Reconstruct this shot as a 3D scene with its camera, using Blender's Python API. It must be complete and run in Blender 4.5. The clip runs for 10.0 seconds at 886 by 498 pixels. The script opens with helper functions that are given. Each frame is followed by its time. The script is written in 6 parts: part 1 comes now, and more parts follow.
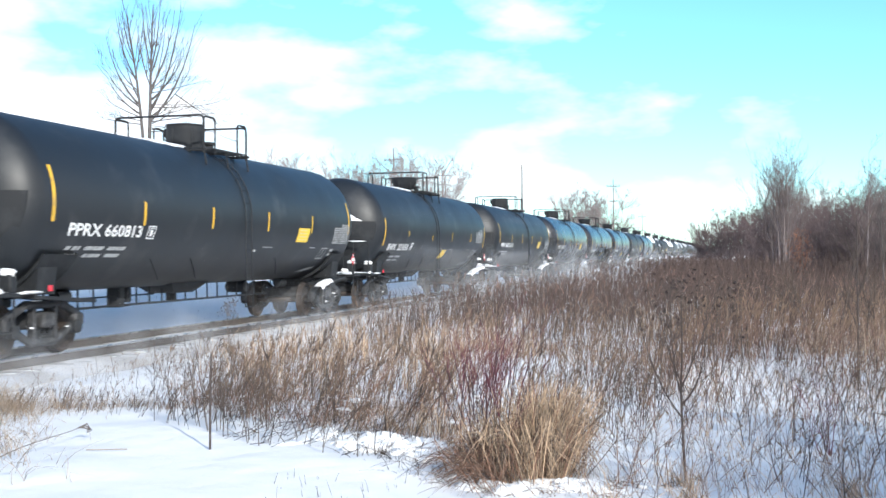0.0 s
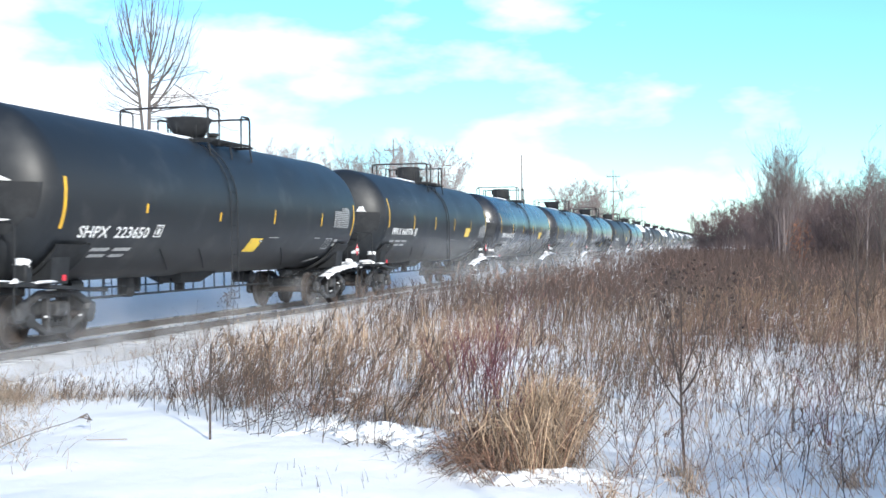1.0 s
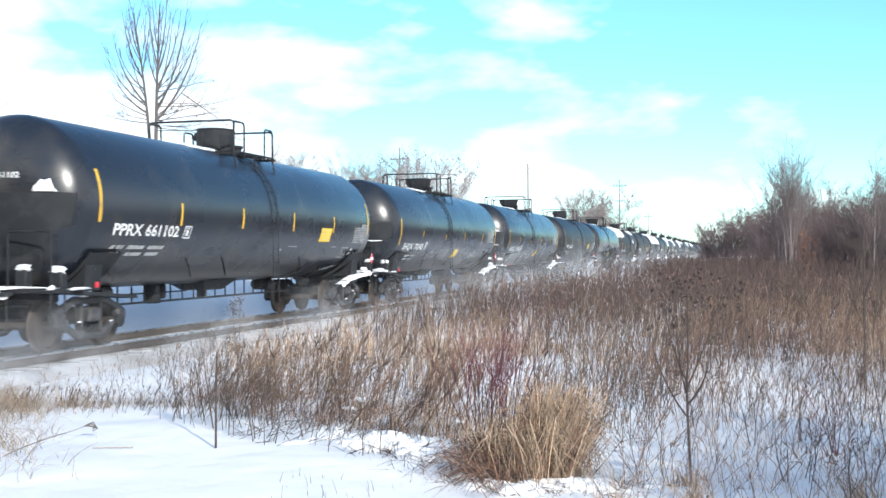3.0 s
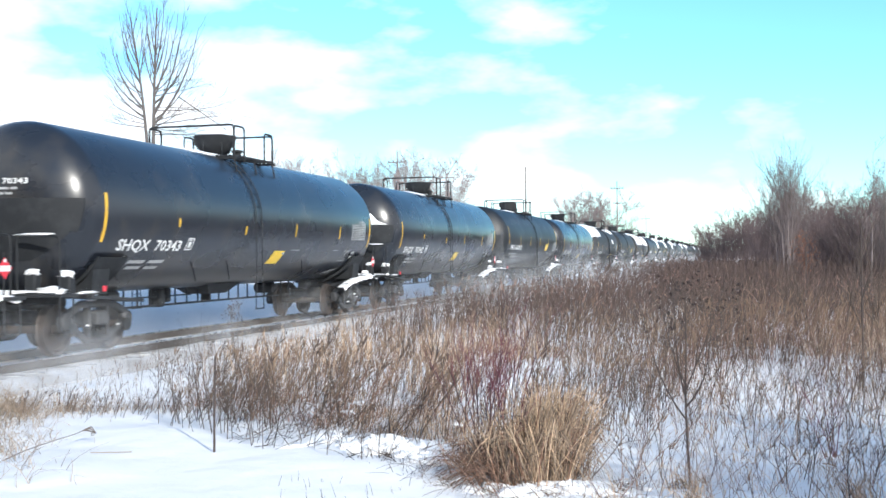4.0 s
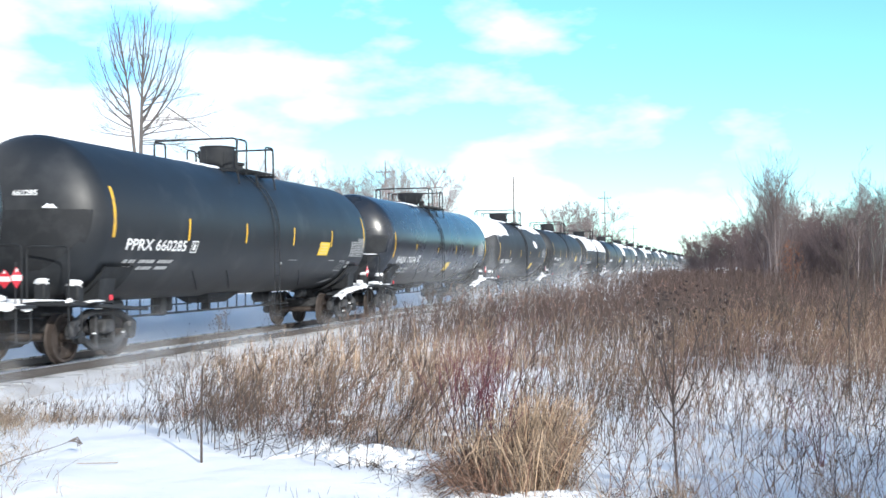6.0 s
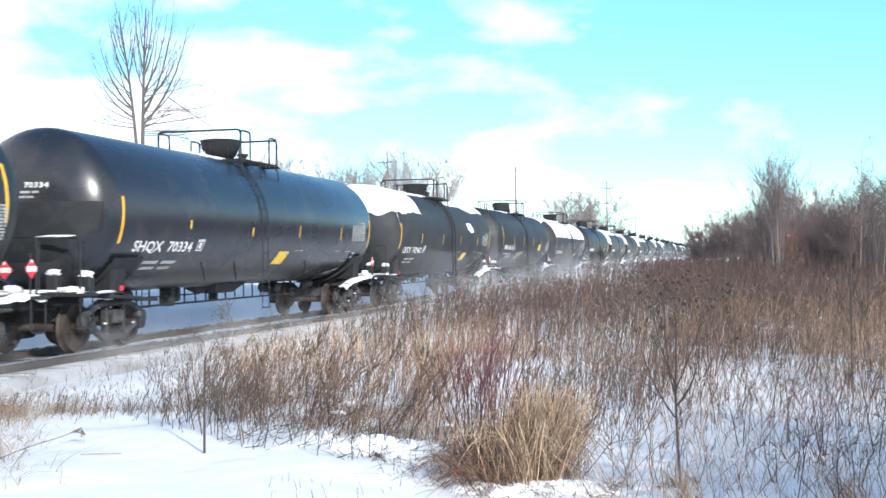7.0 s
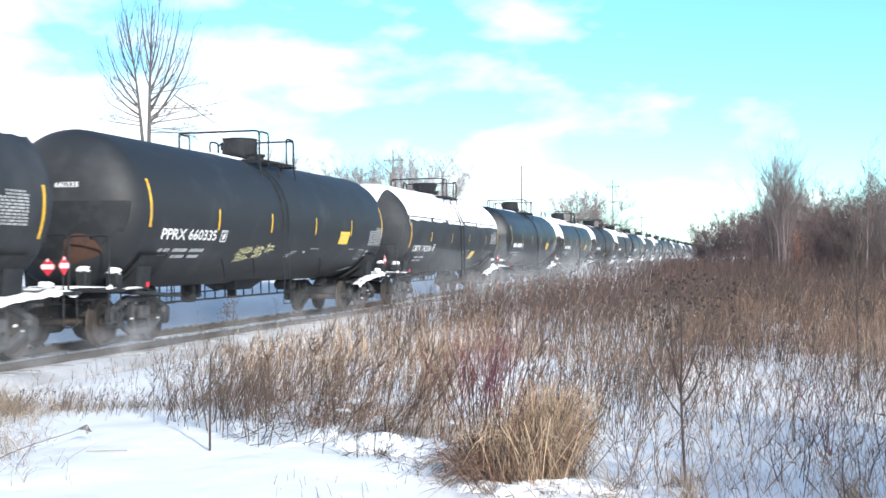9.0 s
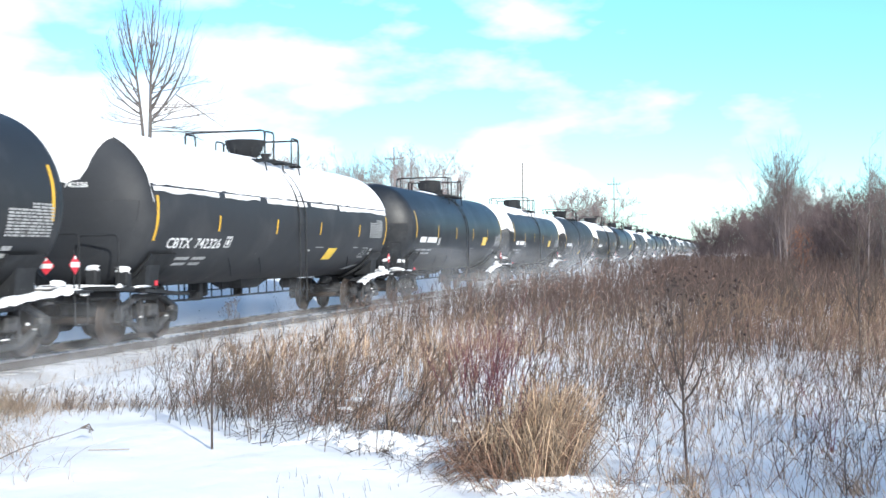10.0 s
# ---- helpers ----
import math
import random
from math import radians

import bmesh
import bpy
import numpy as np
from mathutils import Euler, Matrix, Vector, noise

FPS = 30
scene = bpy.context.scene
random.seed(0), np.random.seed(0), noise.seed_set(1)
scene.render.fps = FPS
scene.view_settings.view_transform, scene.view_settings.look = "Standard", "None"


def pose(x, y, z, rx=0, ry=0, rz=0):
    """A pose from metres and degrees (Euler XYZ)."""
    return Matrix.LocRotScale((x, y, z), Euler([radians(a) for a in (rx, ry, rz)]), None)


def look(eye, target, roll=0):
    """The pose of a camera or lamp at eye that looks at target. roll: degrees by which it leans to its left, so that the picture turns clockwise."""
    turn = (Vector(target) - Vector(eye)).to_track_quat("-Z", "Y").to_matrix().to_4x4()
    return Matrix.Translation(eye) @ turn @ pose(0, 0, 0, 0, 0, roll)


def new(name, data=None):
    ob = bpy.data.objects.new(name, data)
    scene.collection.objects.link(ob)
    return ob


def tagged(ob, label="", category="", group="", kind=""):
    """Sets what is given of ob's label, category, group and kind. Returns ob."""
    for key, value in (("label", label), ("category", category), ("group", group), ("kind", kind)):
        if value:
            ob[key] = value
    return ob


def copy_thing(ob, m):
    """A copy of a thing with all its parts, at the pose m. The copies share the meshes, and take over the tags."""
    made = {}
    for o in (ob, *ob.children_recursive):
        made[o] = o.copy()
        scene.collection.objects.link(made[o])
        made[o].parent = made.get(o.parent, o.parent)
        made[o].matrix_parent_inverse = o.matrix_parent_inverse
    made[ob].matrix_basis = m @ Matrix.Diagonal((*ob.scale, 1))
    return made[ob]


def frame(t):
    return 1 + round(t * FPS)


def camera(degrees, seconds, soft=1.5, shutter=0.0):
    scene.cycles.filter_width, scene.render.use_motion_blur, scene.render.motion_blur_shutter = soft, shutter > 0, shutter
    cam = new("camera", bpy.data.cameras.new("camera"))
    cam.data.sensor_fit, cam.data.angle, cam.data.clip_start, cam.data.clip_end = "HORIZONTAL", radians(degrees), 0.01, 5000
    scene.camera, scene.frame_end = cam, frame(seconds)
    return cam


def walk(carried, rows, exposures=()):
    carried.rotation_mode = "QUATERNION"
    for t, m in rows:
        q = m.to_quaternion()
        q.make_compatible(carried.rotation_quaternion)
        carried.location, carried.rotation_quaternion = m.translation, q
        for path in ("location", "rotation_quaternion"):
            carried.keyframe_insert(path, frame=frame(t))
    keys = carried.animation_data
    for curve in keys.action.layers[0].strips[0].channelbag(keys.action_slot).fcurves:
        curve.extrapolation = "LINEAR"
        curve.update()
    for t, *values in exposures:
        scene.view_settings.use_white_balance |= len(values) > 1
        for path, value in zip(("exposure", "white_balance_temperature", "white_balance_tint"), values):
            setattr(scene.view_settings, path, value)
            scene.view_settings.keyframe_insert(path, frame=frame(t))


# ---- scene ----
# Camera: hand-held on the spot, 1.65 m above the rail heads; the track runs along y, 12.31 m to the left.
EYE = 1.65
TRACK = -12.31
SPEED = 17.858
cam = camera(42.8, 10.0, soft=1.5, shutter=0.12)
PATH = [
    (0, pose(0, 0, EYE, 90.331, 0.435, 14.407)),
    (0.5, pose(0, 0, EYE, 90.067, 0.547, 14.256)),
    (1, pose(0, 0, EYE, 89.841, 0.423, 14.394)),
    (1.5, pose(0, 0, EYE, 89.740, 0.288, 14.557)),
    (2, pose(0, 0, EYE, 89.964, 0.321, 14.630)),
    (2.5, pose(0, 0, EYE, 90.211, 0.282, 14.719)),
    (4, pose(0, 0, EYE, 90.450, 0.538, 14.599)),
    (4.5, pose(0, 0, EYE, 90.762, 0.627, 14.599)),
    (5, pose(0, 0, EYE, 90.884, 0.378, 14.422)),
    (5.5, pose(0, 0, EYE, 91.010, 0.491, 13.960)),
    (7, pose(0, 0, EYE, 90.453, 0.664, 14.101)),
    (7.5, pose(0, 0, EYE, 90.193, 0.577, 14.135)),
    (8, pose(0, 0, EYE, 90.302, 0.633, 14.281)),
    (8.5, pose(0, 0, EYE, 90.568, 0.442, 14.521)),
    (9, pose(0, 0, EYE, 90.373, 0.503, 14.386)),
    (9.5, pose(0, 0, EYE, 90.202, 0.635, 14.360)),
    (10, pose(0, 0, EYE, 90.269, 0.700, 14.455)),
]
walk(cam, PATH, exposures=[(0.0, 0.68), (5.5, 0.69), (7.0, 0.74), (10.0, 0.75)])

# ---- light: low winter sun behind the camera's right shoulder, hazy blue sky with thin cloud ----
SUN_AZ, SUN_EL = 138.0, 24.5
sun_dir = Vector((math.sin(radians(SUN_AZ)) * math.cos(radians(SUN_EL)),
                  math.cos(radians(SUN_AZ)) * math.cos(radians(SUN_EL)), math.sin(radians(SUN_EL))))
sun = new("sun", bpy.data.lights.new("sun", "SUN"))
sun.data.energy, sun.data.angle, sun.data.color = 3.05, radians(0.6), (0.955, 0.935, 0.875)
sun.matrix_world = look(sun_dir * 50, (0, 0, 0))

world = bpy.data.worlds.new("winter_sky")
scene.world = world
world.use_nodes = True
wt = world.node_tree
for node in list(wt.nodes):
    wt.nodes.remove(node)


def link(tree, a, b):
    tree.links.new(a, b)


sky = wt.nodes.new("ShaderNodeTexSky")
sky.sky_type, sky.sun_disc = "NISHITA", False
sky.sun_elevation, sky.sun_rotation = radians(SUN_EL), radians(SUN_AZ)
sky.air_density, sky.dust_density, sky.ozone_density = 1.0, 0.0, 1.4
co = wt.nodes.new("ShaderNodeTexCoord")
stretch = wt.nodes.new("ShaderNodeMapping")
stretch.inputs["Scale"].default_value = (1.0, 1.0, 2.4)
stretch.inputs["Rotation"].default_value = (0.0, radians(8), 0.0)
stretch.inputs["Location"].default_value = (0.35, 0.9, 0.2)
cl = wt.nodes.new("ShaderNodeTexNoise")
cl.inputs["Scale"].default_value, cl.inputs["Detail"].default_value, cl.inputs["Roughness"].default_value = 6.5, 6.0, 0.5
# thicker cloud low down and over the track side, clear sky high up ahead
split = wt.nodes.new("ShaderNodeSeparateXYZ")
lift = wt.nodes.new("ShaderNodeMath")
lift.operation, lift.inputs[1].default_value, lift.inputs[2].default_value = "MULTIPLY_ADD", -1.25, 0.065
side = wt.nodes.new("ShaderNodeMath")
side.operation, side.inputs[1].default_value = "MULTIPLY", -0.85
# extra cloud right of the view, added to whiten the tanks' reflections
east = wt.nodes.new("ShaderNodeMath")
east.operation, east.inputs[1].default_value = "SUBTRACT", 0.16
over = wt.nodes.new("ShaderNodeMath")
over.operation, over.inputs[1].default_value = "MAXIMUM", 0.0
both = wt.nodes.new("ShaderNodeMath")
both.operation, both.inputs[1].default_value = "MULTIPLY_ADD", 2.0
# extra cloud behind the camera, added to lift the fill light
rear = wt.nodes.new("ShaderNodeMath")
rear.operation, rear.inputs[1].default_value, rear.inputs[2].default_value = "MULTIPLY_ADD", -0.42, 0.38
add0 = wt.nodes.new("ShaderNodeMath")
add1 = wt.nodes.new("ShaderNodeMath")
add2 = wt.nodes.new("ShaderNodeMath")
ramp = wt.nodes.new("ShaderNodeValToRGB")
ramp.color_ramp.elements[0].position, ramp.color_ramp.elements[1].position = 0.50, 0.86
mixc = wt.nodes.new("ShaderNodeMixRGB")
mixc.inputs[2].default_value = (6.7, 7.0, 7.35, 1)
tint = wt.nodes.new("ShaderNodeMixRGB")
tint.blend_type, tint.inputs[0].default_value, tint.inputs[2].default_value = "MULTIPLY", 1.0, (0.55, 0.95, 1.17, 1)
back = wt.nodes.new("ShaderNodeBackground")
back.inputs["Strength"].default_value = 0.14
wout = wt.nodes.new("ShaderNodeOutputWorld")
link(wt, co.outputs["Generated"], stretch.inputs["Vector"])
link(wt, stretch.outputs["Vector"], cl.inputs["Vector"])
link(wt, co.outputs["Generated"], split.inputs["Vector"])
link(wt, split.outputs["Z"], lift.inputs[0])
link(wt, split.outputs["X"], east.inputs[0])
link(wt, split.outputs["X"], side.inputs[0])
link(wt, east.outputs[0], over.inputs[0])
link(wt, over.outputs[0], both.inputs[0])
link(wt, side.outputs[0], both.inputs[2])
link(wt, lift.outputs[0], add1.inputs[0])
link(wt, split.outputs["Y"], rear.inputs[0])
link(wt, both.outputs[0], add0.inputs[0])
link(wt, rear.outputs[0], add0.inputs[1])
link(wt, add0.outputs[0], add1.inputs[1])
link(wt, add1.outputs[0], add2.inputs[0])
puff = wt.nodes.new("ShaderNodeMath")
puff.operation, puff.inputs[1].default_value, puff.inputs[2].default_value = "MULTIPLY_ADD", 1.7, -0.35
link(wt, cl.outputs["Fac"], puff.inputs[0])
link(wt, puff.outputs[0], add2.inputs[1])
link(wt, add2.outputs[0], ramp.inputs["Fac"])
link(wt, sky.outputs["Color"], tint.inputs[1])
link(wt, ramp.outputs["Color"], mixc.inputs[0])
link(wt, tint.outputs["Color"], mixc.inputs[1])
link(wt, mixc.outputs["Color"], back.inputs["Color"])
link(wt, back.outputs["Background"], wout.inputs["Surface"])


# ---- materials ----
def material(name, base, rough=0.6, metal=0.0, spread=0.25, scale=4.0, fine=60.0, bump=0.15, depth=0.004,
             dirt=None, dirt_amount=0.4, dirt_scale=1.5, spec=0.5, vary=0.0, coat=0.0, rough_spread=0.15):
    """Painted or natural surface: base colour with broad and fine variation, stains, bump; vary: per piece."""
    m = bpy.data.materials.new(name)
    m.use_nodes = True
    nt = m.node_tree
    b = nt.nodes["Principled BSDF"]
    tc = nt.nodes.new("ShaderNodeTexCoord")
    n1, n2 = nt.nodes.new("ShaderNodeTexNoise"), nt.nodes.new("ShaderNodeTexNoise")
    for n, s in ((n1, scale), (n2, fine)):
        n.inputs["Scale"].default_value, n.inputs["Detail"].default_value = s, 5.0
        link(nt, tc.outputs["Object"], n.inputs["Vector"])
    mix = nt.nodes.new("ShaderNodeMixRGB")
    mix.inputs[1].default_value = (*[c * (1 - spread) for c in base], 1)
    mix.inputs[2].default_value = (*[min(1, c * (1 + spread)) for c in base], 1)
    avg = nt.nodes.new("ShaderNodeMath")
    avg.operation = "MULTIPLY_ADD"
    avg.inputs[1].default_value, avg.inputs[2].default_value = 0.5, 0.0
    link(nt, n2.outputs["Fac"], avg.inputs[0])
    half = nt.nodes.new("ShaderNodeMath")
    half.operation, half.inputs[1].default_value = "MULTIPLY_ADD", 0.5
    link(nt, n1.outputs["Fac"], half.inputs[0])
    link(nt, avg.outputs[0], half.inputs[2])
    link(nt, half.outputs[0], mix.inputs[0])
    colour = mix.outputs[0]
    if dirt:
        n3 = nt.nodes.new("ShaderNodeTexNoise")
        n3.inputs["Scale"].default_value, n3.inputs["Detail"].default_value = dirt_scale, 8.0
        link(nt, tc.outputs["Object"], n3.inputs["Vector"])
        r3 = nt.nodes.new("ShaderNodeValToRGB")
        r3.color_ramp.elements[0].position, r3.color_ramp.elements[1].position = 0.62 - 0.3 * dirt_amount, 0.8
        link(nt, n3.outputs["Fac"], r3.inputs["Fac"])
        md = nt.nodes.new("ShaderNodeMixRGB")
        md.inputs[2].default_value = (*dirt, 1)
        link(nt, r3.outputs["Color"], md.inputs[0])
        link(nt, colour, md.inputs[1])
        colour = md.outputs[0]
    if vary:
        info = nt.nodes.new("ShaderNodeNewGeometry")
        hsv = nt.nodes.new("ShaderNodeHueSaturation")
        mr = nt.nodes.new("ShaderNodeMapRange")
        mr.inputs["To Min"].default_value, mr.inputs["To Max"].default_value = 1 - vary, 1 + vary
        link(nt, info.outputs["Random Per Island"], mr.inputs["Value"])
        link(nt, mr.outputs["Result"], hsv.inputs["Value"])
        link(nt, colour, hsv.inputs["Color"])
        colour = hsv.outputs["Color"]
    link(nt, colour, b.inputs["Base Color"])
    rr = nt.nodes.new("ShaderNodeMapRange")
    rr.inputs["To Min"].default_value, rr.inputs["To Max"].default_value = max(0.02, rough - rough_spread), min(1, rough + rough_spread)
    link(nt, n1.outputs["Fac"], rr.inputs["Value"])
    link(nt, rr.outputs["Result"], b.inputs["Roughness"])
    b.inputs["Metallic"].default_value = metal
    b.inputs["Specular IOR Level"].default_value = spec
    b.inputs["Coat Weight"].default_value = coat
    b.inputs["Coat Roughness"].default_value = 0.12
    if bump:
        bp = nt.nodes.new("ShaderNodeBump")
        bp.inputs["Strength"].default_value, bp.inputs["Distance"].default_value = bump, depth
        link(nt, n2.outputs["Fac"], bp.inputs["Height"])
        link(nt, bp.outputs["Normal"], b.inputs["Normal"])
    return m


M = {}
M["dusty"] = material("dusty_black_tank_paint", (0.0165, 0.019, 0.0225), 0.60, 0.0, 0.25, 0.8, 25, 0.05, 0.003,
                      dirt=(0.042, 0.044, 0.047), dirt_amount=0.22, dirt_scale=1.2, rough_spread=0.08)
M["paint"] = material("black_tank_paint", (0.0115, 0.0145, 0.0185), 0.49, 0.0, 0.25, 0.8, 25, 0.05, 0.003,
                      dirt=(0.042, 0.044, 0.047), dirt_amount=0.22, dirt_scale=1.2, rough_spread=0.08)
M["gloss"] = material("glossy_black_tank_paint", (0.017, 0.021, 0.029), 0.28, 0.0, 0.25, 0.8, 25, 0.03, 0.002,
                      dirt=(0.05, 0.046, 0.042), dirt_amount=0.25, dirt_scale=1.2, rough_spread=0.06)
M["dull"] = material("weathered_charcoal_paint", (0.027, 0.030, 0.035), 0.62, 0.0, 0.25, 0.9, 25, 0.06, 0.003,
                     dirt=(0.055, 0.057, 0.060), dirt_amount=0.45, dirt_scale=1.0, rough_spread=0.1, spec=0.35)
M["frame"] = material("dirty_black_steel", (0.020, 0.022, 0.025), 0.7, 0.0, 0.4, 3, 40, 0.3, 0.004,
                      dirt=(0.040, 0.043, 0.047), dirt_amount=0.5, dirt_scale=4, spec=0.3)
M["iron"] = material("dusty_cast_iron", (0.036, 0.037, 0.040), 0.75, 0.1, 0.4, 5, 60, 0.4, 0.006,
                     dirt=(0.12, 0.123, 0.13), dirt_amount=0.5, dirt_scale=6)
M["wheel"] = material("rusty_wheel_steel", (0.052, 0.040, 0.034), 0.65, 0.3, 0.4, 6, 60, 0.3, 0.003,
                      dirt=(0.12, 0.10, 0.09), dirt_amount=0.5, dirt_scale=5)
M["tread"] = material("polished_wheel_tread", (0.45, 0.43, 0.41), 0.3, 1.0, 0.2, 6, 60, 0.1, 0.002)
M["yellow"] = material("yellow_reflective_tape", (0.80, 0.47, 0.03), 0.45, 0.0, 0.12, 6, 80, 0.05, 0.001,
                       dirt=(0.35, 0.24, 0.08), dirt_amount=0.3, dirt_scale=6)
M["placard"] = material("yellow_notice_panel", (0.82, 0.55, 0.04), 0.5, 0.0, 0.1, 6, 80, 0.05, 0.001,
                        dirt=(0.4, 0.3, 0.1), dirt_amount=0.3, dirt_scale=5)
M["white_mark"] = material("white_stencil_paint", (0.78, 0.79, 0.78), 0.6, 0.0, 0.1, 8, 90, 0.05, 0.001,
                           dirt=(0.3, 0.3, 0.29), dirt_amount=0.35, dirt_scale=7)
M["grey_mark"] = material("worn_stencil_paint", (0.42, 0.43, 0.43), 0.65, 0.0, 0.2, 8, 90, 0.05, 0.001,
                          dirt=(0.12, 0.12, 0.12), dirt_amount=0.5, dirt_scale=8)
M["ochre_mark"] = material("pale_yellow_spray_paint", (0.58, 0.54, 0.30), 0.6, 0.0, 0.2, 8, 90, 0.05, 0.001)
M["red"] = material("red_placard_print", (0.62, 0.03, 0.05), 0.45, 0.0, 0.1, 8, 90, 0.02, 0.001)
M["rust"] = material("rust_scab", (0.085, 0.042, 0.028), 0.85, 0.0, 0.4, 6, 60, 0.5, 0.004,
                     dirt=(0.05, 0.03, 0.025), dirt_amount=0.6, dirt_scale=7)
M["rail"] = material("worn_rail_steel", (0.105, 0.095, 0.09), 0.7, 0.3, 0.3, 2, 50, 0.2, 0.002)
M["railhead"] = material("bright_rail_head", (0.55, 0.54, 0.53), 0.28, 1.0, 0.15, 2, 50, 0.05, 0.001)
M["tie"] = material("creosoted_tie", (0.06, 0.048, 0.038), 0.9, 0.0, 0.4, 3, 40, 0.6, 0.01,
                    dirt=(0.7, 0.72, 0.74), dirt_amount=1.1, dirt_scale=2.5)
M["stem"] = material("dry_russet_stem", (0.205, 0.126, 0.099), 0.85, 0.0, 0.3, 3, 40, 0.2, 0.002, vary=0.6)
M["stem_far"] = material("dry_brown_stem", (0.092, 0.062, 0.053), 0.85, 0.0, 0.3, 0.15, 40, 0.2, 0.002, vary=0.5)
M["mat"] = material("matted_russet_weed", (0.25, 0.142, 0.098), 0.9, 0.0, 0.3, 3, 40, 0.2, 0.002, vary=0.6)
M["tan"] = material("dry_tan_stem", (0.255, 0.178, 0.134), 0.85, 0.0, 0.3, 3, 40, 0.2, 0.002, vary=0.6)
M["stem_dark"] = material("dark_woody_stem", (0.082, 0.062, 0.050), 0.85, 0.0, 0.3, 3, 40, 0.2, 0.002, vary=0.6)
M["straw"] = material("dry_straw_grass", (0.52, 0.375, 0.255), 0.8, 0.0, 0.25, 3, 40, 0.1, 0.002, vary=0.6)
M["pale"] = material("bleached_dead_grass", (0.36, 0.28, 0.21), 0.85, 0.0, 0.25, 3, 40, 0.1, 0.002, vary=0.6)
M["seed"] = material("dry_seed_head", (0.21, 0.145, 0.10), 0.95, 0.0, 0.3, 6, 60, 0.2, 0.003, vary=0.45)
M["seed_dark"] = material("dark_seed_head", (0.035, 0.022, 0.020), 0.95, 0.0, 0.3, 6, 60, 0.2, 0.003, vary=0.4)
M["seed_brown"] = material("brown_seed_head", (0.085, 0.062, 0.052), 0.95, 0.0, 0.3, 6, 60, 0.2, 0.003, vary=0.4)
M["dogwood"] = material("red_osier_bark", (0.145, 0.028, 0.046), 0.6, 0.0, 0.3, 4, 40, 0.1, 0.002, vary=0.35)
M["dogwood_old"] = material("dark_purple_bark", (0.055, 0.028, 0.036), 0.7, 0.0, 0.3, 4, 40, 0.1, 0.002, vary=0.35)
M["bark"] = material("grey_brown_bark", (0.105, 0.094, 0.09), 0.9, 0.0, 0.3, 3, 30, 0.6, 0.01, vary=0.2)
M["bark_dark"] = material("dark_grey_bark", (0.065, 0.05, 0.045), 0.9, 0.0, 0.3, 6, 60, 0.4, 0.003)
# far trees and woods: about three times paler than the near tree's bark
M["bark_far"] = material("pale_far_bark", (0.30, 0.25, 0.245), 0.95, 0.0, 0.25, 1, 10, 0.0, 0.002, vary=0.3)
M["thicket"] = material("purple_brown_twig", (0.145, 0.107, 0.106), 0.9, 0.0, 0.3, 2, 30, 0.1, 0.003, vary=0.4)
M["birch"] = material("pale_birch_bark", (0.20, 0.165, 0.162), 0.8, 0.0, 0.25, 4, 30, 0.2, 0.004, vary=0.2,
                      dirt=(0.12, 0.09, 0.08), dirt_amount=0.4, dirt_scale=5)
M["leaf"] = material("dry_orange_leaf", (0.26, 0.115, 0.065), 0.8, 0.0, 0.3, 6, 60, 0.1, 0.002, vary=0.4)
M["pole"] = material("weathered_pole_wood", (0.19, 0.178, 0.172), 0.9, 0.0, 0.3, 3, 30, 0.3, 0.004)
M["post"] = material("grey_post_wood", (0.16, 0.135, 0.12), 0.9, 0.0, 0.3, 6, 60, 0.5, 0.004)


def dust_material(name="airborne_snow", most=0.40, scale=1.5):
    """Wisp of airborne snow: mostly see-through, streaky, fading out upwards and at both ends."""
    m = bpy.data.materials.new(name)
    m.use_nodes = True
    nt = m.node_tree
    nt.nodes.clear()

    def calc(op, a, b):
        node = nt.nodes.new("ShaderNodeMath")
        node.operation = op
        for i, x in enumerate((a, b)):
            if isinstance(x, float):
                node.inputs[i].default_value = x
            else:
                link(nt, x, node.inputs[i])
        return node.outputs[0]

    tc, sp, n = nt.nodes.new("ShaderNodeTexCoord"), nt.nodes.new("ShaderNodeSeparateXYZ"), nt.nodes.new("ShaderNodeTexNoise")
    drawn = nt.nodes.new("ShaderNodeMapping")
    drawn.inputs["Scale"].default_value = (1.0, 0.45, 1.4)
    n.inputs["Scale"].default_value, n.inputs["Detail"].default_value = scale, 5.0
    link(nt, tc.outputs["UV"], sp.inputs["Vector"])
    link(nt, tc.outputs["Object"], drawn.inputs["Vector"])
    link(nt, drawn.outputs["Vector"], n.inputs["Vector"])
    streak = nt.nodes.new("ShaderNodeMapRange")
    streak.inputs["From Min"].default_value, streak.inputs["From Max"].default_value = 0.3, 0.72
    link(nt, n.outputs["Fac"], streak.inputs["Value"])
    ends = calc("MULTIPLY", calc("MULTIPLY", sp.outputs["X"], calc("SUBTRACT", 1.0, sp.outputs["X"])), 4.0)
    rise = calc("POWER", calc("SUBTRACT", 1.0, sp.outputs["Y"]), 1.3)
    amount = calc("MULTIPLY", calc("MULTIPLY", ends, rise), calc("MULTIPLY", streak.outputs["Result"], most))
    d, t, mix = nt.nodes.new("ShaderNodeBsdfDiffuse"), nt.nodes.new("ShaderNodeBsdfTransparent"), nt.nodes.new("ShaderNodeMixShader")
    d.inputs["Color"].default_value = (0.86, 0.88, 0.91, 1)
    link(nt, amount, mix.inputs["Fac"])
    link(nt, t.outputs[0], mix.inputs[1])
    link(nt, d.outputs[0], mix.inputs[2])
    o = nt.nodes.new("ShaderNodeOutputMaterial")
    link(nt, mix.outputs[0], o.inputs["Surface"])
    return m


M["dust"] = dust_material()
M["haze"] = dust_material("snow_haze", 0.47, 0.35)


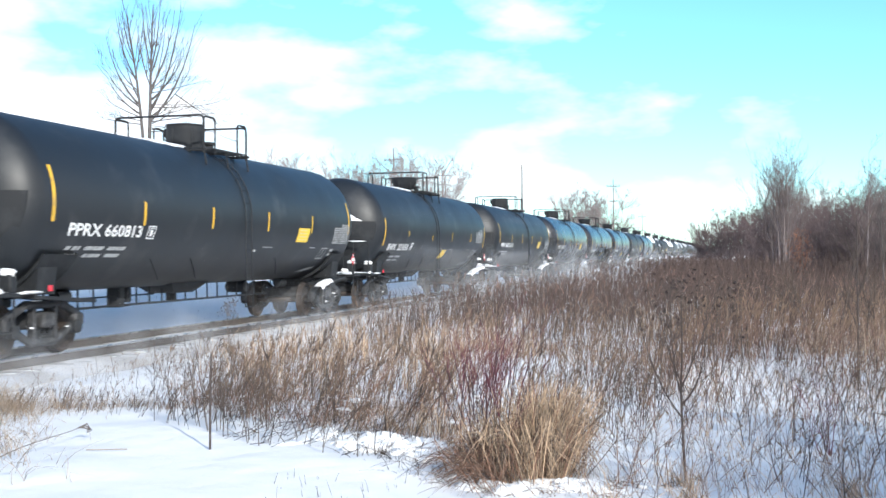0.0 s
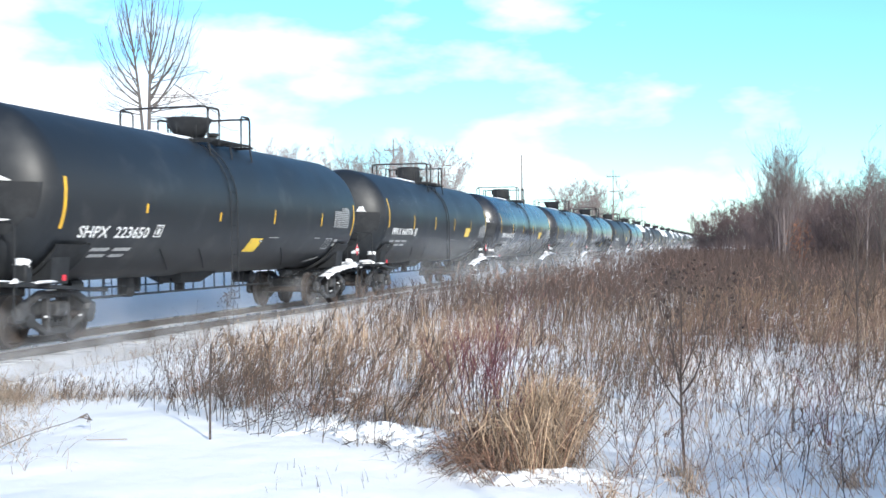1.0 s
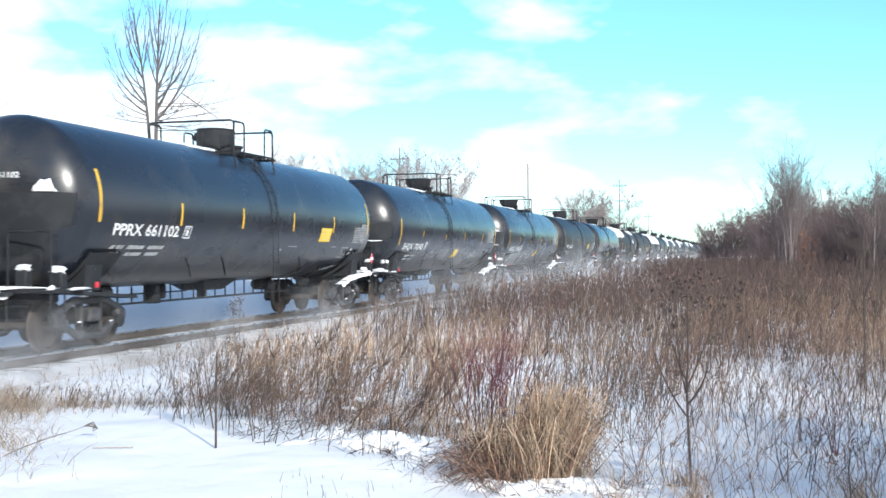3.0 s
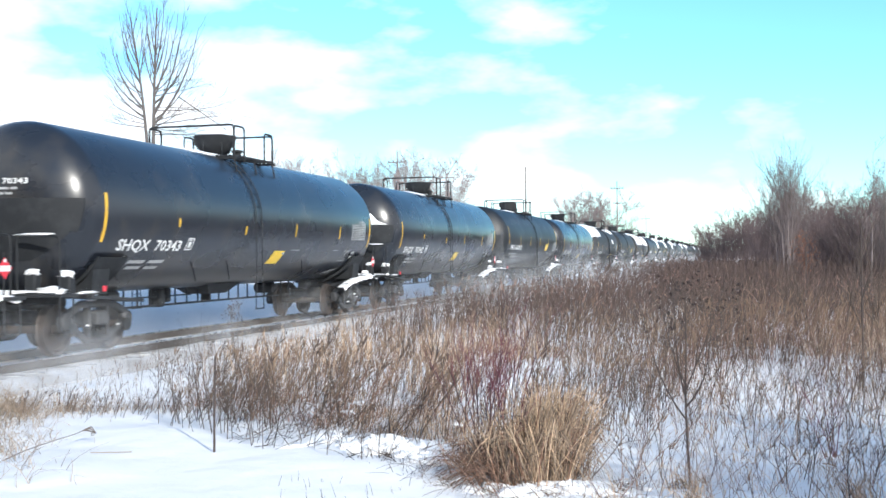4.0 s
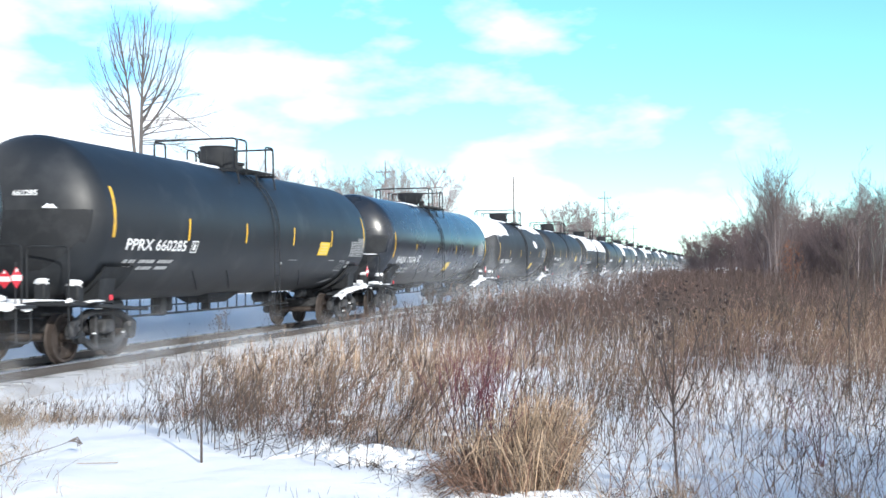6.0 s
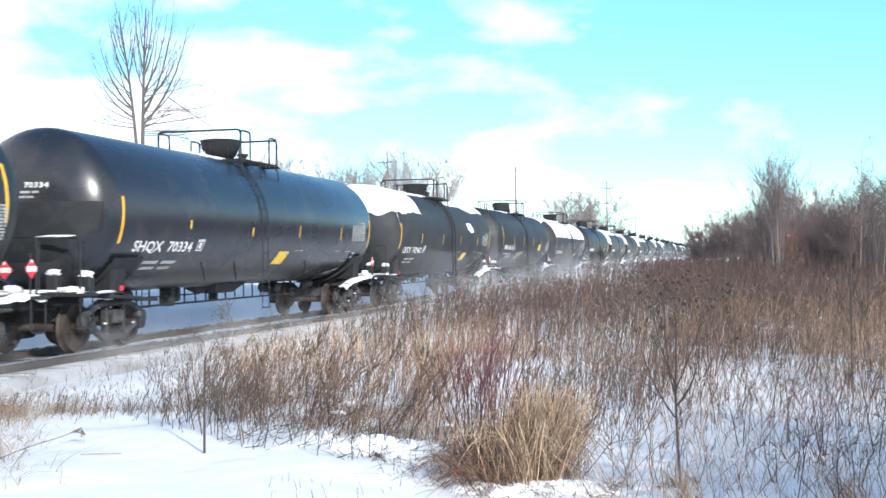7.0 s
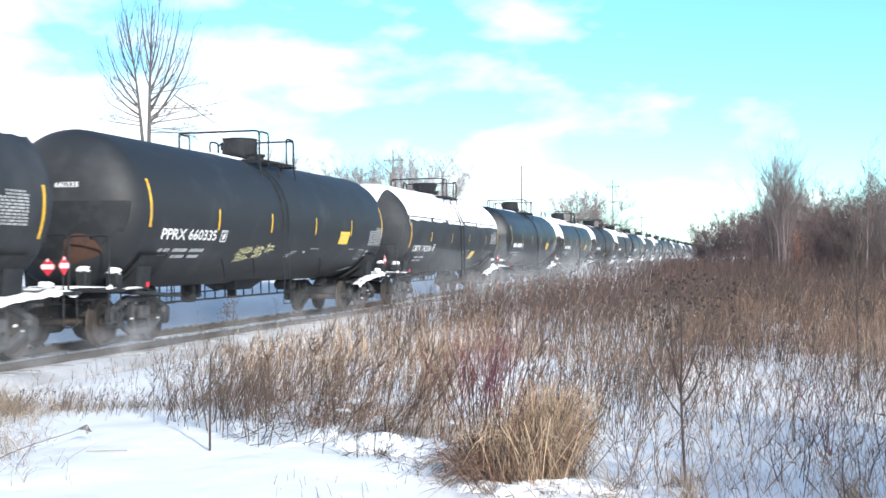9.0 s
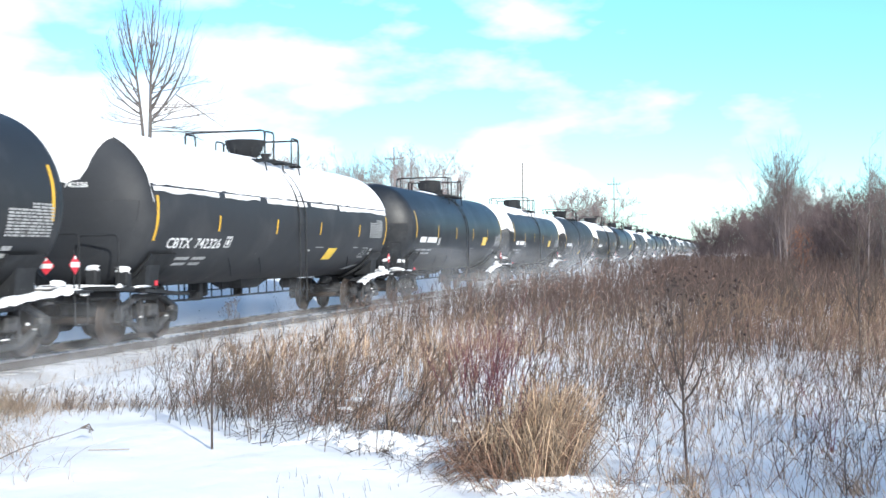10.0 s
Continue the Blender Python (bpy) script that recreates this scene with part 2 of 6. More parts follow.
def snow_material(name, base=(0.90, 0.895, 0.885), lump=2.2):
    m = bpy.data.materials.new(name)
    m.use_nodes = True
    nt = m.node_tree
    b = nt.nodes["Principled BSDF"]
    tc = nt.nodes.new("ShaderNodeTexCoord")
    a, g = nt.nodes.new("ShaderNodeTexNoise"), nt.nodes.new("ShaderNodeTexNoise")
    for n, s in ((a, lump), (g, 45.0)):
        n.inputs["Scale"].default_value, n.inputs["Detail"].default_value = s, 6.0
        link(nt, tc.outputs["Object"], n.inputs["Vector"])
    mix = nt.nodes.new("ShaderNodeMixRGB")
    mix.inputs[1].default_value = (*[c * 0.93 for c in base], 1)
    mix.inputs[2].default_value = (*[min(0.95, c * 1.04) for c in base], 1)
    link(nt, a.outputs["Fac"], mix.inputs[0])
    link(nt, mix.outputs[0], b.inputs["Base Color"])
    b.inputs["Roughness"].default_value = 0.75
    b.inputs["Specular IOR Level"].default_value = 0.25
    b1, b2 = nt.nodes.new("ShaderNodeBump"), nt.nodes.new("ShaderNodeBump")
    b1.inputs["Strength"].default_value, b1.inputs["Distance"].default_value = 0.5, 0.07
    b2.inputs["Strength"].default_value, b2.inputs["Distance"].default_value = 0.35, 0.006
    link(nt, a.outputs["Fac"], b1.inputs["Height"])
    link(nt, g.outputs["Fac"], b2.inputs["Height"])
    link(nt, b1.outputs["Normal"], b2.inputs["Normal"])
    link(nt, b2.outputs["Normal"], b.inputs["Normal"])
    return m


M["snow"] = snow_material("wind_packed_snow")
M["cap"] = snow_material("clinging_snow", (0.90, 0.90, 0.90), 5.0)
M["bed"] = material("snow_dusted_ballast", (0.43, 0.415, 0.41), 0.95, 0.0, 0.35, 1.5, 30, 0.9, 0.03,
                    dirt=(0.72, 0.73, 0.75), dirt_amount=0.9, dirt_scale=1.1)


# ---- mesh building ----
class Geo:
    """Collects shapes and turns them into one mesh."""

    def __init__(self):
        self.v, self.f, self.n = [], [], 0

    def add(self, verts, faces):
        verts = np.asarray(verts, float)
        self.v.append(verts)
        self.f.extend(tuple(int(i) + self.n for i in face) for face in faces)
        self.n += len(verts)
        return self

    def box(self, c, s, ch=0.008, turn=None):
        """Box with chamfered edges, centre c, size s."""
        h = np.array(s) / 2
        ch = min(ch, *(h * 0.45))
        vs, idx = [], {}
        for sx in (-1, 1):
            for sy in (-1, 1):
                for sz in (-1, 1):
                    for ax in range(3):
                        p = np.array([sx, sy, sz]) * (h - ch)
                        p[ax] = (sx, sy, sz)[ax] * h[ax]
                        idx[sx, sy, sz, ax] = len(vs)
                        vs.append(p)
        fs = []
        for ax in range(3):
            o1, o2 = [(1, 2), (2, 0), (0, 1)][ax]
            for sg in (-1, 1):
                q = []
                for s1, s2 in ((-1, -1), (1, -1), (1, 1), (-1, 1)):
                    k = [0, 0, 0]
                    k[ax], k[o1], k[o2] = sg, s1, s2
                    q.append(idx[(*k, ax)])
                fs.append(q if sg > 0 else q[::-1])
            for s1 in (-1, 1):
                for s2 in (-1, 1):
                    a, b = [0, 0, 0], [0, 0, 0]
                    a[o1], a[o2], b[o1], b[o2] = s1, s2, s1, s2
                    a[ax], b[ax] = -1, 1
                    q = [idx[(*a, o1)], idx[(*b, o1)], idx[(*b, o2)], idx[(*a, o2)]]
                    fs.append(q if s1 * s2 < 0 else q[::-1])
        for sx in (-1, 1):
            for sy in (-1, 1):
                for sz in (-1, 1):
                    q = [idx[sx, sy, sz, 0], idx[sx, sy, sz, 1], idx[sx, sy, sz, 2]]
                    fs.append(q if sx * sy * sz > 0 else q[::-1])
        vs = np.array(vs)
        if turn is not None:
            vs = vs @ np.array(turn).T
        return self.add(vs + np.array(c), fs)

    def tube(self, pts, r, n=6, cap=True):
        """Round bar through the points."""
        pts = np.asarray(pts, float)
        k = len(pts)
        rs = np.full(k, r) if np.isscalar(r) else np.asarray(r, float)
        d = np.gradient(pts, axis=0)
        d /= np.linalg.norm(d, axis=1)[:, None] + 1e-9
        up = np.array([0, 0, 1.0]) if abs(d[0][2]) < 0.9 else np.array([0, 1.0, 0])
        vs = []
        for i in range(k):
            u = np.cross(d[i], up)
            if np.linalg.norm(u) < 1e-3:
                u = np.cross(d[i], (1.0, 0.2, 0))
            u /= np.linalg.norm(u)
            w = np.cross(u, d[i])
            up = w
            for j in range(n):
                a = 2 * math.pi * j / n
                vs.append(pts[i] + rs[i] * (math.cos(a) * u + math.sin(a) * w))
        fs = [(i * n + j, i * n + (j + 1) % n, (i + 1) * n + (j + 1) % n, (i + 1) * n + j)
              for i in range(k - 1) for j in range(n)]
        if cap:
            fs += [tuple(range(n))[::-1], tuple(range((k - 1) * n, k * n))]
        return self.add(vs, fs)

    def rev(self, prof, axis="y", n=32, c=(0, 0, 0), arc=(0, 360), close=True):
        """Surface of revolution: prof of (along, radius)."""
        full = arc[1] - arc[0] >= 360
        m = n if full else n + 1
        ang = np.radians(np.linspace(arc[0], arc[1], n + 1)[:m])
        vs = []
        for a, r in prof:
            for t in ang:
                p, q = r * math.cos(t), r * math.sin(t)
                vs.append({"y": (p, a, q), "z": (p, q, a), "x": (a, p, q)}[axis])
        fs = []
        for i in range(len(prof) - 1):
            for j in range(n if full else n):
                k = (j + 1) % m if full else j + 1
                if full or j < n:
                    fs.append((i * m + j, (i + 1) * m + j, (i + 1) * m + k, i * m + k))
        return self.add(np.array(vs) + np.array(c), fs)

    def mesh(self, name, mat, smooth=True, angle=40):
        me = bpy.data.meshes.new(name)
        v = np.concatenate(self.v)
        me.from_pydata(v.tolist(), [], self.f)
        me.materials.append(mat)
        if smooth:
            me.shade_smooth()
            me.set_sharp_from_angle(angle=radians(angle))
        return me


def part(name, geo, mat, parent, label="", at=None, smooth=True, angle=40):
    me = geo if isinstance(geo, bpy.types.Mesh) else geo.mesh(name, mat, smooth, angle)
    ob = new(name, me)
    ob.parent = parent
    if at is not None:
        ob.matrix_basis = at
    if label:
        ob["label"] = label
    return ob


def thing(name, at, label, category, group="", kind=""):
    ob = new(name)
    ob.matrix_basis = at
    ob.empty_display_size = 0.2
    return tagged(ob, label, category, group, kind)


def solid(name, geo, mat, label, category="", group="", kind="", smooth=True, angle=40):
    ob = new(name, geo.mesh(name, mat, smooth, angle))
    return tagged(ob, label, category, group, kind)


def fast_mesh(name, verts, quads, mat, smooth=False):
    """One mesh from arrays of quads."""
    me = bpy.data.meshes.new(name)
    me.vertices.add(len(verts))
    me.vertices.foreach_set("co", np.ascontiguousarray(verts, np.float32).ravel())
    me.loops.add(quads.size)
    me.loops.foreach_set("vertex_index", np.ascontiguousarray(quads, np.int32).ravel())
    k = quads.shape[1]
    me.polygons.add(len(quads))
    me.polygons.foreach_set("loop_start", np.arange(0, quads.size, k, dtype=np.int32))
    me.materials.append(mat)
    me.update(calc_edges=True)
    if smooth:
        me.shade_smooth()
    return me


# ---- plants: bundles of tapered strands ----
rng = np.random.default_rng(11)


def unit(a):
    return a / (np.linalg.norm(a, axis=-1, keepdims=True) + 1e-9)


class Strands:
    """Many tapered, bent stems at once; every level can grow the next."""

    def __init__(self, base, way, length, radius, bend, tip=0.3):
        self.base, self.way, self.length = np.asarray(base, float), unit(np.asarray(way, float)), np.asarray(length, float)
        self.radius, self.bend, self.tip = np.asarray(radius, float), np.asarray(bend, float), tip

    def at(self, t):
        return self.base + self.way * (self.length * t)[:, None] + self.bend * (self.length * t * t)[:, None]

    def heading(self, t):
        return unit(self.way + 2 * self.bend * np.asarray(t)[:, None])

    def grow(self, k, t0, t1, angle, ratio, thick, up=0.15, wob=0.12, taper=0.55, tip=0.3, spread=0.25):
        """k side shoots on every strand, between t0 and t1 of it."""
        n = len(self.base)
        pick = np.repeat(np.arange(n), k)
        t = rng.uniform(t0, t1, n * k)
        s = Strands(self.base[pick], self.way[pick], self.length[pick], self.radius[pick], self.bend[pick])
        b, h = s.at(t), s.heading(t)
        side = unit(np.cross(h, unit(rng.normal(size=h.shape))))
        ang = np.radians(angle * rng.uniform(1 - spread, 1 + spread, n * k))[:, None]
        way = h * np.cos(ang) + side * np.sin(ang)
        way[:, 2] += up
        way = unit(way)
        length = s.length * ratio * (1 - taper * t) * rng.uniform(0.75, 1.2, n * k)
        rad = s.radius * (1 - 0.7 * t) * thick
        bend = rng.normal(size=h.shape) * wob
        bend[:, 2] += up * 0.6
        return Strands(b, way, length, rad, bend, tip)

    def arrays(self, seg=3, sides=3):
        n = len(self.base)
        u = unit(np.cross(self.way, unit(rng.normal(size=(n, 3)))))
        w = np.cross(self.way, u)
        rings = []
        for i in range(seg + 1):
            t = i / seg
            c = self.at(np.full(n, t))
            r = (self.radius * (1 - (1 - self.tip) * t))[:, None]
            for j in range(sides):
                a = 2 * math.pi * j / sides if sides > 2 else math.pi * j
                rings.append(c + r * (math.cos(a) * u + math.sin(a) * w))
        v = np.stack(rings, 1).reshape(-1, 3)
        q = []
        per = (seg + 1) * sides
        for i in range(seg):
            for j in range(sides if sides > 2 else 1):
                k = (j + 1) % sides
                q.append((i * sides + j, i * sides + k, (i + 1) * sides + k, (i + 1) * sides + j))
        q = np.array(q)[None] + (np.arange(n) * per)[:, None, None]
        return v, q.reshape(-1, 4)


def bundle(name, sets, mat):
    """One mesh out of several strand sets: (strands, segments, sides)."""
    vs, qs, off = [], [], 0
    for s, seg, sides in sets:
        v, q = s.arrays(seg, sides)
        vs.append(v), qs.append(q + off)
        off += len(v)
    return fast_mesh(name, np.concatenate(vs), np.concatenate(qs), mat, smooth=False)


WIND = np.array([0.22, -0.06, 0.0])  # stems lean this way


def upright(xy, z, height, radius, lean=0.12, blow=0.12, tip=0.35):
    """Standing stems at the places xy."""
    n = len(xy)
    way = np.concatenate([rng.normal(size=(n, 2)) * lean + WIND[:2] * blow, np.ones((n, 1))], 1)
    bend = np.concatenate([rng.normal(size=(n, 2)) * 0.10 + WIND[:2] * blow, -0.03 * np.ones((n, 1))], 1)
    base = np.concatenate([xy, (np.asarray(z) - 0.04)[:, None]], 1)
    return Strands(base, way, height, radius, bend, tip)


# ---- ground ----
def ground_z(x, y):
    """Height of the snow: nearly level, small drifts, a little lower beyond the track."""
    v = Vector((x * 0.22, y * 0.22, 3.0))
    z = -0.15 + 0.10 * noise.noise(v)
    if y < 45 and abs(x) < 14:
        z += 0.06 * noise.noise(Vector((x * 0.8, y * 0.8, 7.0))) + 0.02 * noise.noise(Vector((x * 3.2, y * 3.2, 1.0)))
    if x < -14.2:
        rise = min(1.0, (-14.2 - x) / 3.2)
        z += (0.95 * rise * rise * (3 - 2 * rise)) * (1 - 0.22 * noise.noise(Vector((x * 0.15, y * 0.08, 5.0)))) * min(1.0, max(0.25, 1 - (-x - 22) / 60))
        if y < 120 and x > -20:
            z += 0.07 * noise.noise(Vector((x * 0.9, y * 0.6, 11.0)))
    near_track = max(0.0, 1 - abs(x - TRACK) / 3.2)
    z -= 0.22 * min(1.0, 2.2 * near_track)
    return z


def spaced(lo, hi, near_lo, near_hi, fine, grow):
    mid = list(np.arange(near_lo, near_hi, fine))
    up, s = [near_hi], fine
    while up[-1] < hi:
        s *= grow
        up.append(up[-1] + s)
    down, s = [near_lo], fine
    while down[-1] > lo:
        s *= grow
        down.append(down[-1] - s)
    return np.array(down[:0:-1] + mid + up)


gx = spaced(-2600, 2600, -19.0, 7.0, 0.15, 1.12)
gy = spaced(-400, 4200, 5.5, 26.0, 0.15, 1.10)
gv = np.array([(x, y, ground_z(x, y)) for y in gy for x in gx])
nx = len(gx)
gi = (np.arange(len(gy) - 1)[:, None] * nx + np.arange(nx - 1)[None]).ravel()
ground = new("ground", fast_mesh("ground", gv, np.stack([gi, gi + 1, gi + nx + 1, gi + nx], 1), M["snow"], smooth=True))
tagged(ground, "snow-covered level ground with small wind drifts and a low bank beyond the track", kind="structure")

# track bed, ties and rails
bed = Geo()
prof = [(-2.1, -0.42), (-1.75, -0.21), (-0.9, -0.17), (0.0, -0.175), (0.9, -0.17), (1.5, -0.19), (1.95, -0.42)]
ys = np.concatenate([np.arange(-30, 60, 0.5), np.arange(60, 700, 8.0)])
bv, k = [], len(prof)
for y in ys:
    for px, pz in prof:
        j = 0.05 * noise.noise(Vector((px * 2, y * 1.3, 0))) if y < 80 else 0
        bv.append((TRACK + px + j * 2, y, pz + j * 0.6))
bed.add(bv, [(i * k + j, i * k + j + 1, (i + 1) * k + j + 1, (i + 1) * k + j) for i in range(len(ys) - 1) for j in range(k - 1)])
track_bed = solid("track_bed", bed, M["bed"], "grey-brown ballast bed dusted with blown snow", kind="structure")
for sx in (-0.7525, 0.7525):
    web = Geo()
    web.box((TRACK + sx, 335, -0.155), (0.14, 730, 0.02), 0.005)
    web.box((TRACK + sx, 335, -0.09), (0.02, 730, 0.12), 0.002)
    rail = solid("rail", web, M["rail"], "rusty steel rail spiked to wooden ties under blown snow", "rail", "rails of the track")
    head = Geo().box((TRACK + sx, 335, -0.018), (0.07, 730, 0.036), 0.008)
    part("rail_head", head, M["railhead"], rail, "bright worn running surface")
tie_mesh = Geo().box((0, 0, 0), (2.55, 0.23, 0.16), 0.02).mesh("tie", M["tie"])
for i in range(120):
    tie = new("tie", tie_mesh)
    tie.parent = track_bed
    tie.matrix_basis = pose(TRACK + rng.normal() * 0.02, 4 + i * 0.51, -0.248 + rng.normal() * 0.008, 0, 0, rng.normal() * 0.8)

# ---- tank cars ----
R_TANK, Z_TANK, HALF, HEAD = 1.57, 2.60, 7.45, 0.77


def wrap(y0, y1, a0, a1, slant=0.0, lift=0.004, na=5, ny=2):
    """A sheet lying on the tank's near side, from a0 to a1 degrees above the middle; slant shifts its top along."""
    g = Geo()
    v = []
    for i in range(na + 1):
        a = a0 + (a1 - a0) * i / na
        for j in range(ny + 1):
            y = y0 + (y1 - y0) * j / ny + slant * (i / na - 0.5)
            v.append(((R_TANK + lift) * math.cos(radians(a)), y, Z_TANK + (R_TANK + lift) * math.sin(radians(a))))
    m = ny + 1
    return g.add(v, [(i * m + j, i * m + j + 1, (i + 1) * m + j + 1, (i + 1) * m + j) for i in range(na) for j in range(ny)])


def lettered(text, size):
    """Flat outline of a text as (u, v) points and faces, from the built-in font."""
    cu = bpy.data.curves.new("letters", "FONT")
    cu.body, cu.size, cu.resolution_u = text, size, 2
    cu.offset = 0.006 * size / 0.3
    ob = bpy.data.objects.new("letters", cu)
    me = bpy.data.meshes.new_from_object(ob)
    v = np.array([(p.co.x, p.co.y) for p in me.vertices])
    f = [tuple(p.vertices) for p in me.polygons]
    bpy.data.objects.remove(ob)
    bpy.data.meshes.remove(me)
    bpy.data.curves.remove(cu)
    return v, f


def tank_text(text, y0, y1, a0, height, lift=0.006):
    v, f = lettered(text, height / 0.69)
    v[:, 0] = (v[:, 0] - v[:, 0].min()) * (y1 - y0) / np.ptp(v[:, 0])
    a = radians(a0) + v[:, 1] / R_TANK
    r = R_TANK + lift
    return Geo().add(np.stack([r * np.cos(a), y0 + v[:, 0], Z_TANK + r * np.sin(a)], 1), f)


def head_y(x, z, sign, lift=0.0):
    q = max(0.0, 1 - (x * x + (z - Z_TANK) ** 2) / (R_TANK * R_TANK))
    return sign * (HALF + (HEAD + lift) * math.sqrt(q) + lift)


def head_text(text, x0, z0, height, width, sign=-1):
    v, f = lettered(text, height / 0.69)
    v[:, 0] = (v[:, 0] - v[:, 0].min()) * width / np.ptp(v[:, 0])
    pts = [(x0 + u, head_y(x0 + u, z0 + w, sign, 0.008), z0 + w) for u, w in v]
    return Geo().add(pts, f)


def lump(c, s, seed, n=10, m=7):
    """A rounded, uneven heap of snow."""
    g, v = Geo(), []
    for i in range(m + 1):
        th = math.pi * i / m
        for j in range(n):
            ph = 2 * math.pi * j / n
            p = Vector((math.sin(th) * math.cos(ph), math.sin(th) * math.sin(ph), math.cos(th)))
            k = 1 + 0.5 * noise.noise(p * 2.1 + Vector((seed * 7.1, seed, 0)))
            v.append((c[0] + p.x * k * s[0] / 2, c[1] + p.y * k * s[1] / 2, c[2] + max(p.z, -0.55) * k * s[2] / 2))
    f = [(i * n + j, i * n + (j + 1) % n, (i + 1) * n + (j + 1) % n, (i + 1) * n + j) for i in range(m) for j in range(n)]
    return g.add(v, f)


def head_snow(x0, x1, h, seed, sign=-1, z0=None, lift=0.07):
    """Snow caught on the ledge of the head shield, leaning against the head."""
    g, v = Geo(), []
    z0 = Z_TANK + 0.16 if z0 is None else z0
    nu, nv = 22, 8
    for i in range(nu + 1):
        u = i / nu
        x = x0 + (x1 - x0) * u
        top = h * max(0.02, min(1.0, 3.2 * u, 3.0 * (1 - u)) * (0.72 + 0.5 * noise.noise(Vector((u * 5, seed * 3.3, 0)))))
        for j in range(nv + 1):
            w = j / nv
            z = z0 + top * w
            bulge = lift * (math.sin(math.pi * min(1, w * 0.85 + 0.15)) ** 0.6) * min(1, 6 * u, 6 * (1 - u))
            v.append((x, head_y(x, z, sign) + sign * (bulge + 0.004), z))
    m = nv + 1
    return g.add(v, [(i * m + j, (i + 1) * m + j, (i + 1) * m + j + 1, i * m + j + 1) for i in range(nu) for j in range(nv)])


def top_snow(y0, y1, a_low, seed, a_far=120.0, thick=0.06, rough=6.0, low_end=None, coarse=0.5, over=0.0):
    """Snow lying along the tank's top with a ragged lower edge; over: how far it runs on over the front head."""
    g, v = Geo(), []
    ny, na = int(max(12, (y1 - y0) * 5)), 12
    for i in range(ny + 1):
        u = i / ny
        y = y0 + (y1 - y0) * u
        a0 = a_low if low_end is None else a_low + (low_end - a_low) * u
        a0 += rough * (noise.noise(Vector((y * coarse, seed * 5.0, 0))) + 0.6 * noise.noise(Vector((y * 2.7, seed, 3))))
        for j in range(na + 1):
            w = j / na
            a = radians(a0 + (a_far - a0) * w)
            edge = min(1, 5 * w, 5 * (1 - w)) * min(1, 8 * u + 0.0, 8 * (1 - u)) ** 0.5
            r = R_TANK + 0.004 + thick * edge ** 0.5 * (1 + 0.4 * noise.noise(Vector((y * 1.5, w * 3, seed))))
            v.append((r * math.cos(a), y, Z_TANK + r * math.sin(a)))
    m = na + 1
    return g.add(v, [(i * m + j, i * m + j + 1, (i + 1) * m + j + 1, (i + 1) * m + j) for i in range(ny) for j in range(na)])


def smear(yc, ac, wide, tall, seed):
    """A ragged splash of snow stuck to the tank's near side, slanting down and back."""
    g, n = Geo(), 22
    v = [((R_TANK + 0.035) * math.cos(radians(ac)), yc, Z_TANK + (R_TANK + 0.035) * math.sin(radians(ac)))]
    for ring, lift in ((0.6, 0.03), (1.0, 0.003)):
        for k in range(n):
            t = 2 * math.pi * k / n
            r = ring * (1 + 0.45 * noise.noise(Vector((2 * math.cos(t), 2 * math.sin(t), seed))))
            a = radians(ac + tall * r * math.sin(t))
            v.append(((R_TANK + lift) * math.cos(a), yc + wide * r * (math.cos(t) - 0.45 * math.sin(t)), Z_TANK + (R_TANK + lift) * math.sin(a)))
    f = [(0, 1 + k, 1 + (k + 1) % n) for k in range(n)] + [(1 + k, 1 + n + k, 1 + n + (k + 1) % n, 1 + (k + 1) % n) for k in range(n)]
    return g.add(v, f)


def cap_snow(z_low, seed, sign=-1, rough=0.25, thick=0.06, till=9.0):
    """Snow over the upper part of a head, down to a ragged line."""
    g, v = Geo(), []
    nu, nv = 26, 9
    for i in range(nu + 1):
        x = -R_TANK + 2 * R_TANK * i / nu
        x *= 0.997
        top = math.sqrt(max(0.0, R_TANK ** 2 - x * x))
        low = z_low + rough * (noise.noise(Vector((x * 1.6, seed * 4.0, 1))) + 0.4 * noise.noise(Vector((x * 5, seed, 2))))
        low += max(0.0, x - till) * 3.6
        low = min(low, top - 0.01)
        for j in range(nv + 1):
            z = Z_TANK + low + (top - low) * j / nv
            b = thick * min(1.0, 4 * j / nv)
            v.append((x, head_y(x, z, sign) + sign * (0.004 + b * 0.9), z + b * 0.5))
    m = nv + 1
    return g.add(v, [(i * m + j, (i + 1) * m + j, (i + 1) * m + j + 1, i * m + j + 1) for i in range(nu) for j in range(nv)])


def snow_sheet(y_end=8.55):
    """Uneven sheet of snow over the rear sloping plate and the platform's side."""
    g, v = Geo(), []
    nu, nv = 26, 5
    for i in range(nu + 1):
        u = i / nu
        y = 5.5 + (y_end - 5.5) * u
        z = float(np.interp(y, (5.5, 6.3, 7.55, 8.55), (0.88, 1.0, 1.11, 1.13)))
        w = (0.17 + 0.17 * noise.noise(Vector((y * 2.3, 4, 0)))) * float(np.interp(y, (7.4, 7.9), (1.0, 0.4)))
        for j in range(nv + 1):
            q = j / nv
            edge = math.sin(math.pi * min(1, 0.12 + q * 0.88)) ** 0.5 * min(1, 5 * u, 5 * (1 - u)) ** 0.5
            v.append((1.43 - w * q * 1.6, y, z - 0.05 + (0.09 + 0.06 * noise.noise(Vector((y * 3, q * 2, 8)))) * edge - (0.08 if j == 0 else 0) * (1 + noise.noise(Vector((y * 4, 1, 1))))))
    m = nv + 1
    return g.add(v, [(i * m + j, (i + 1) * m + j, (i + 1) * m + j + 1, i * m + j + 1) for i in range(nu) for j in range(nv)])


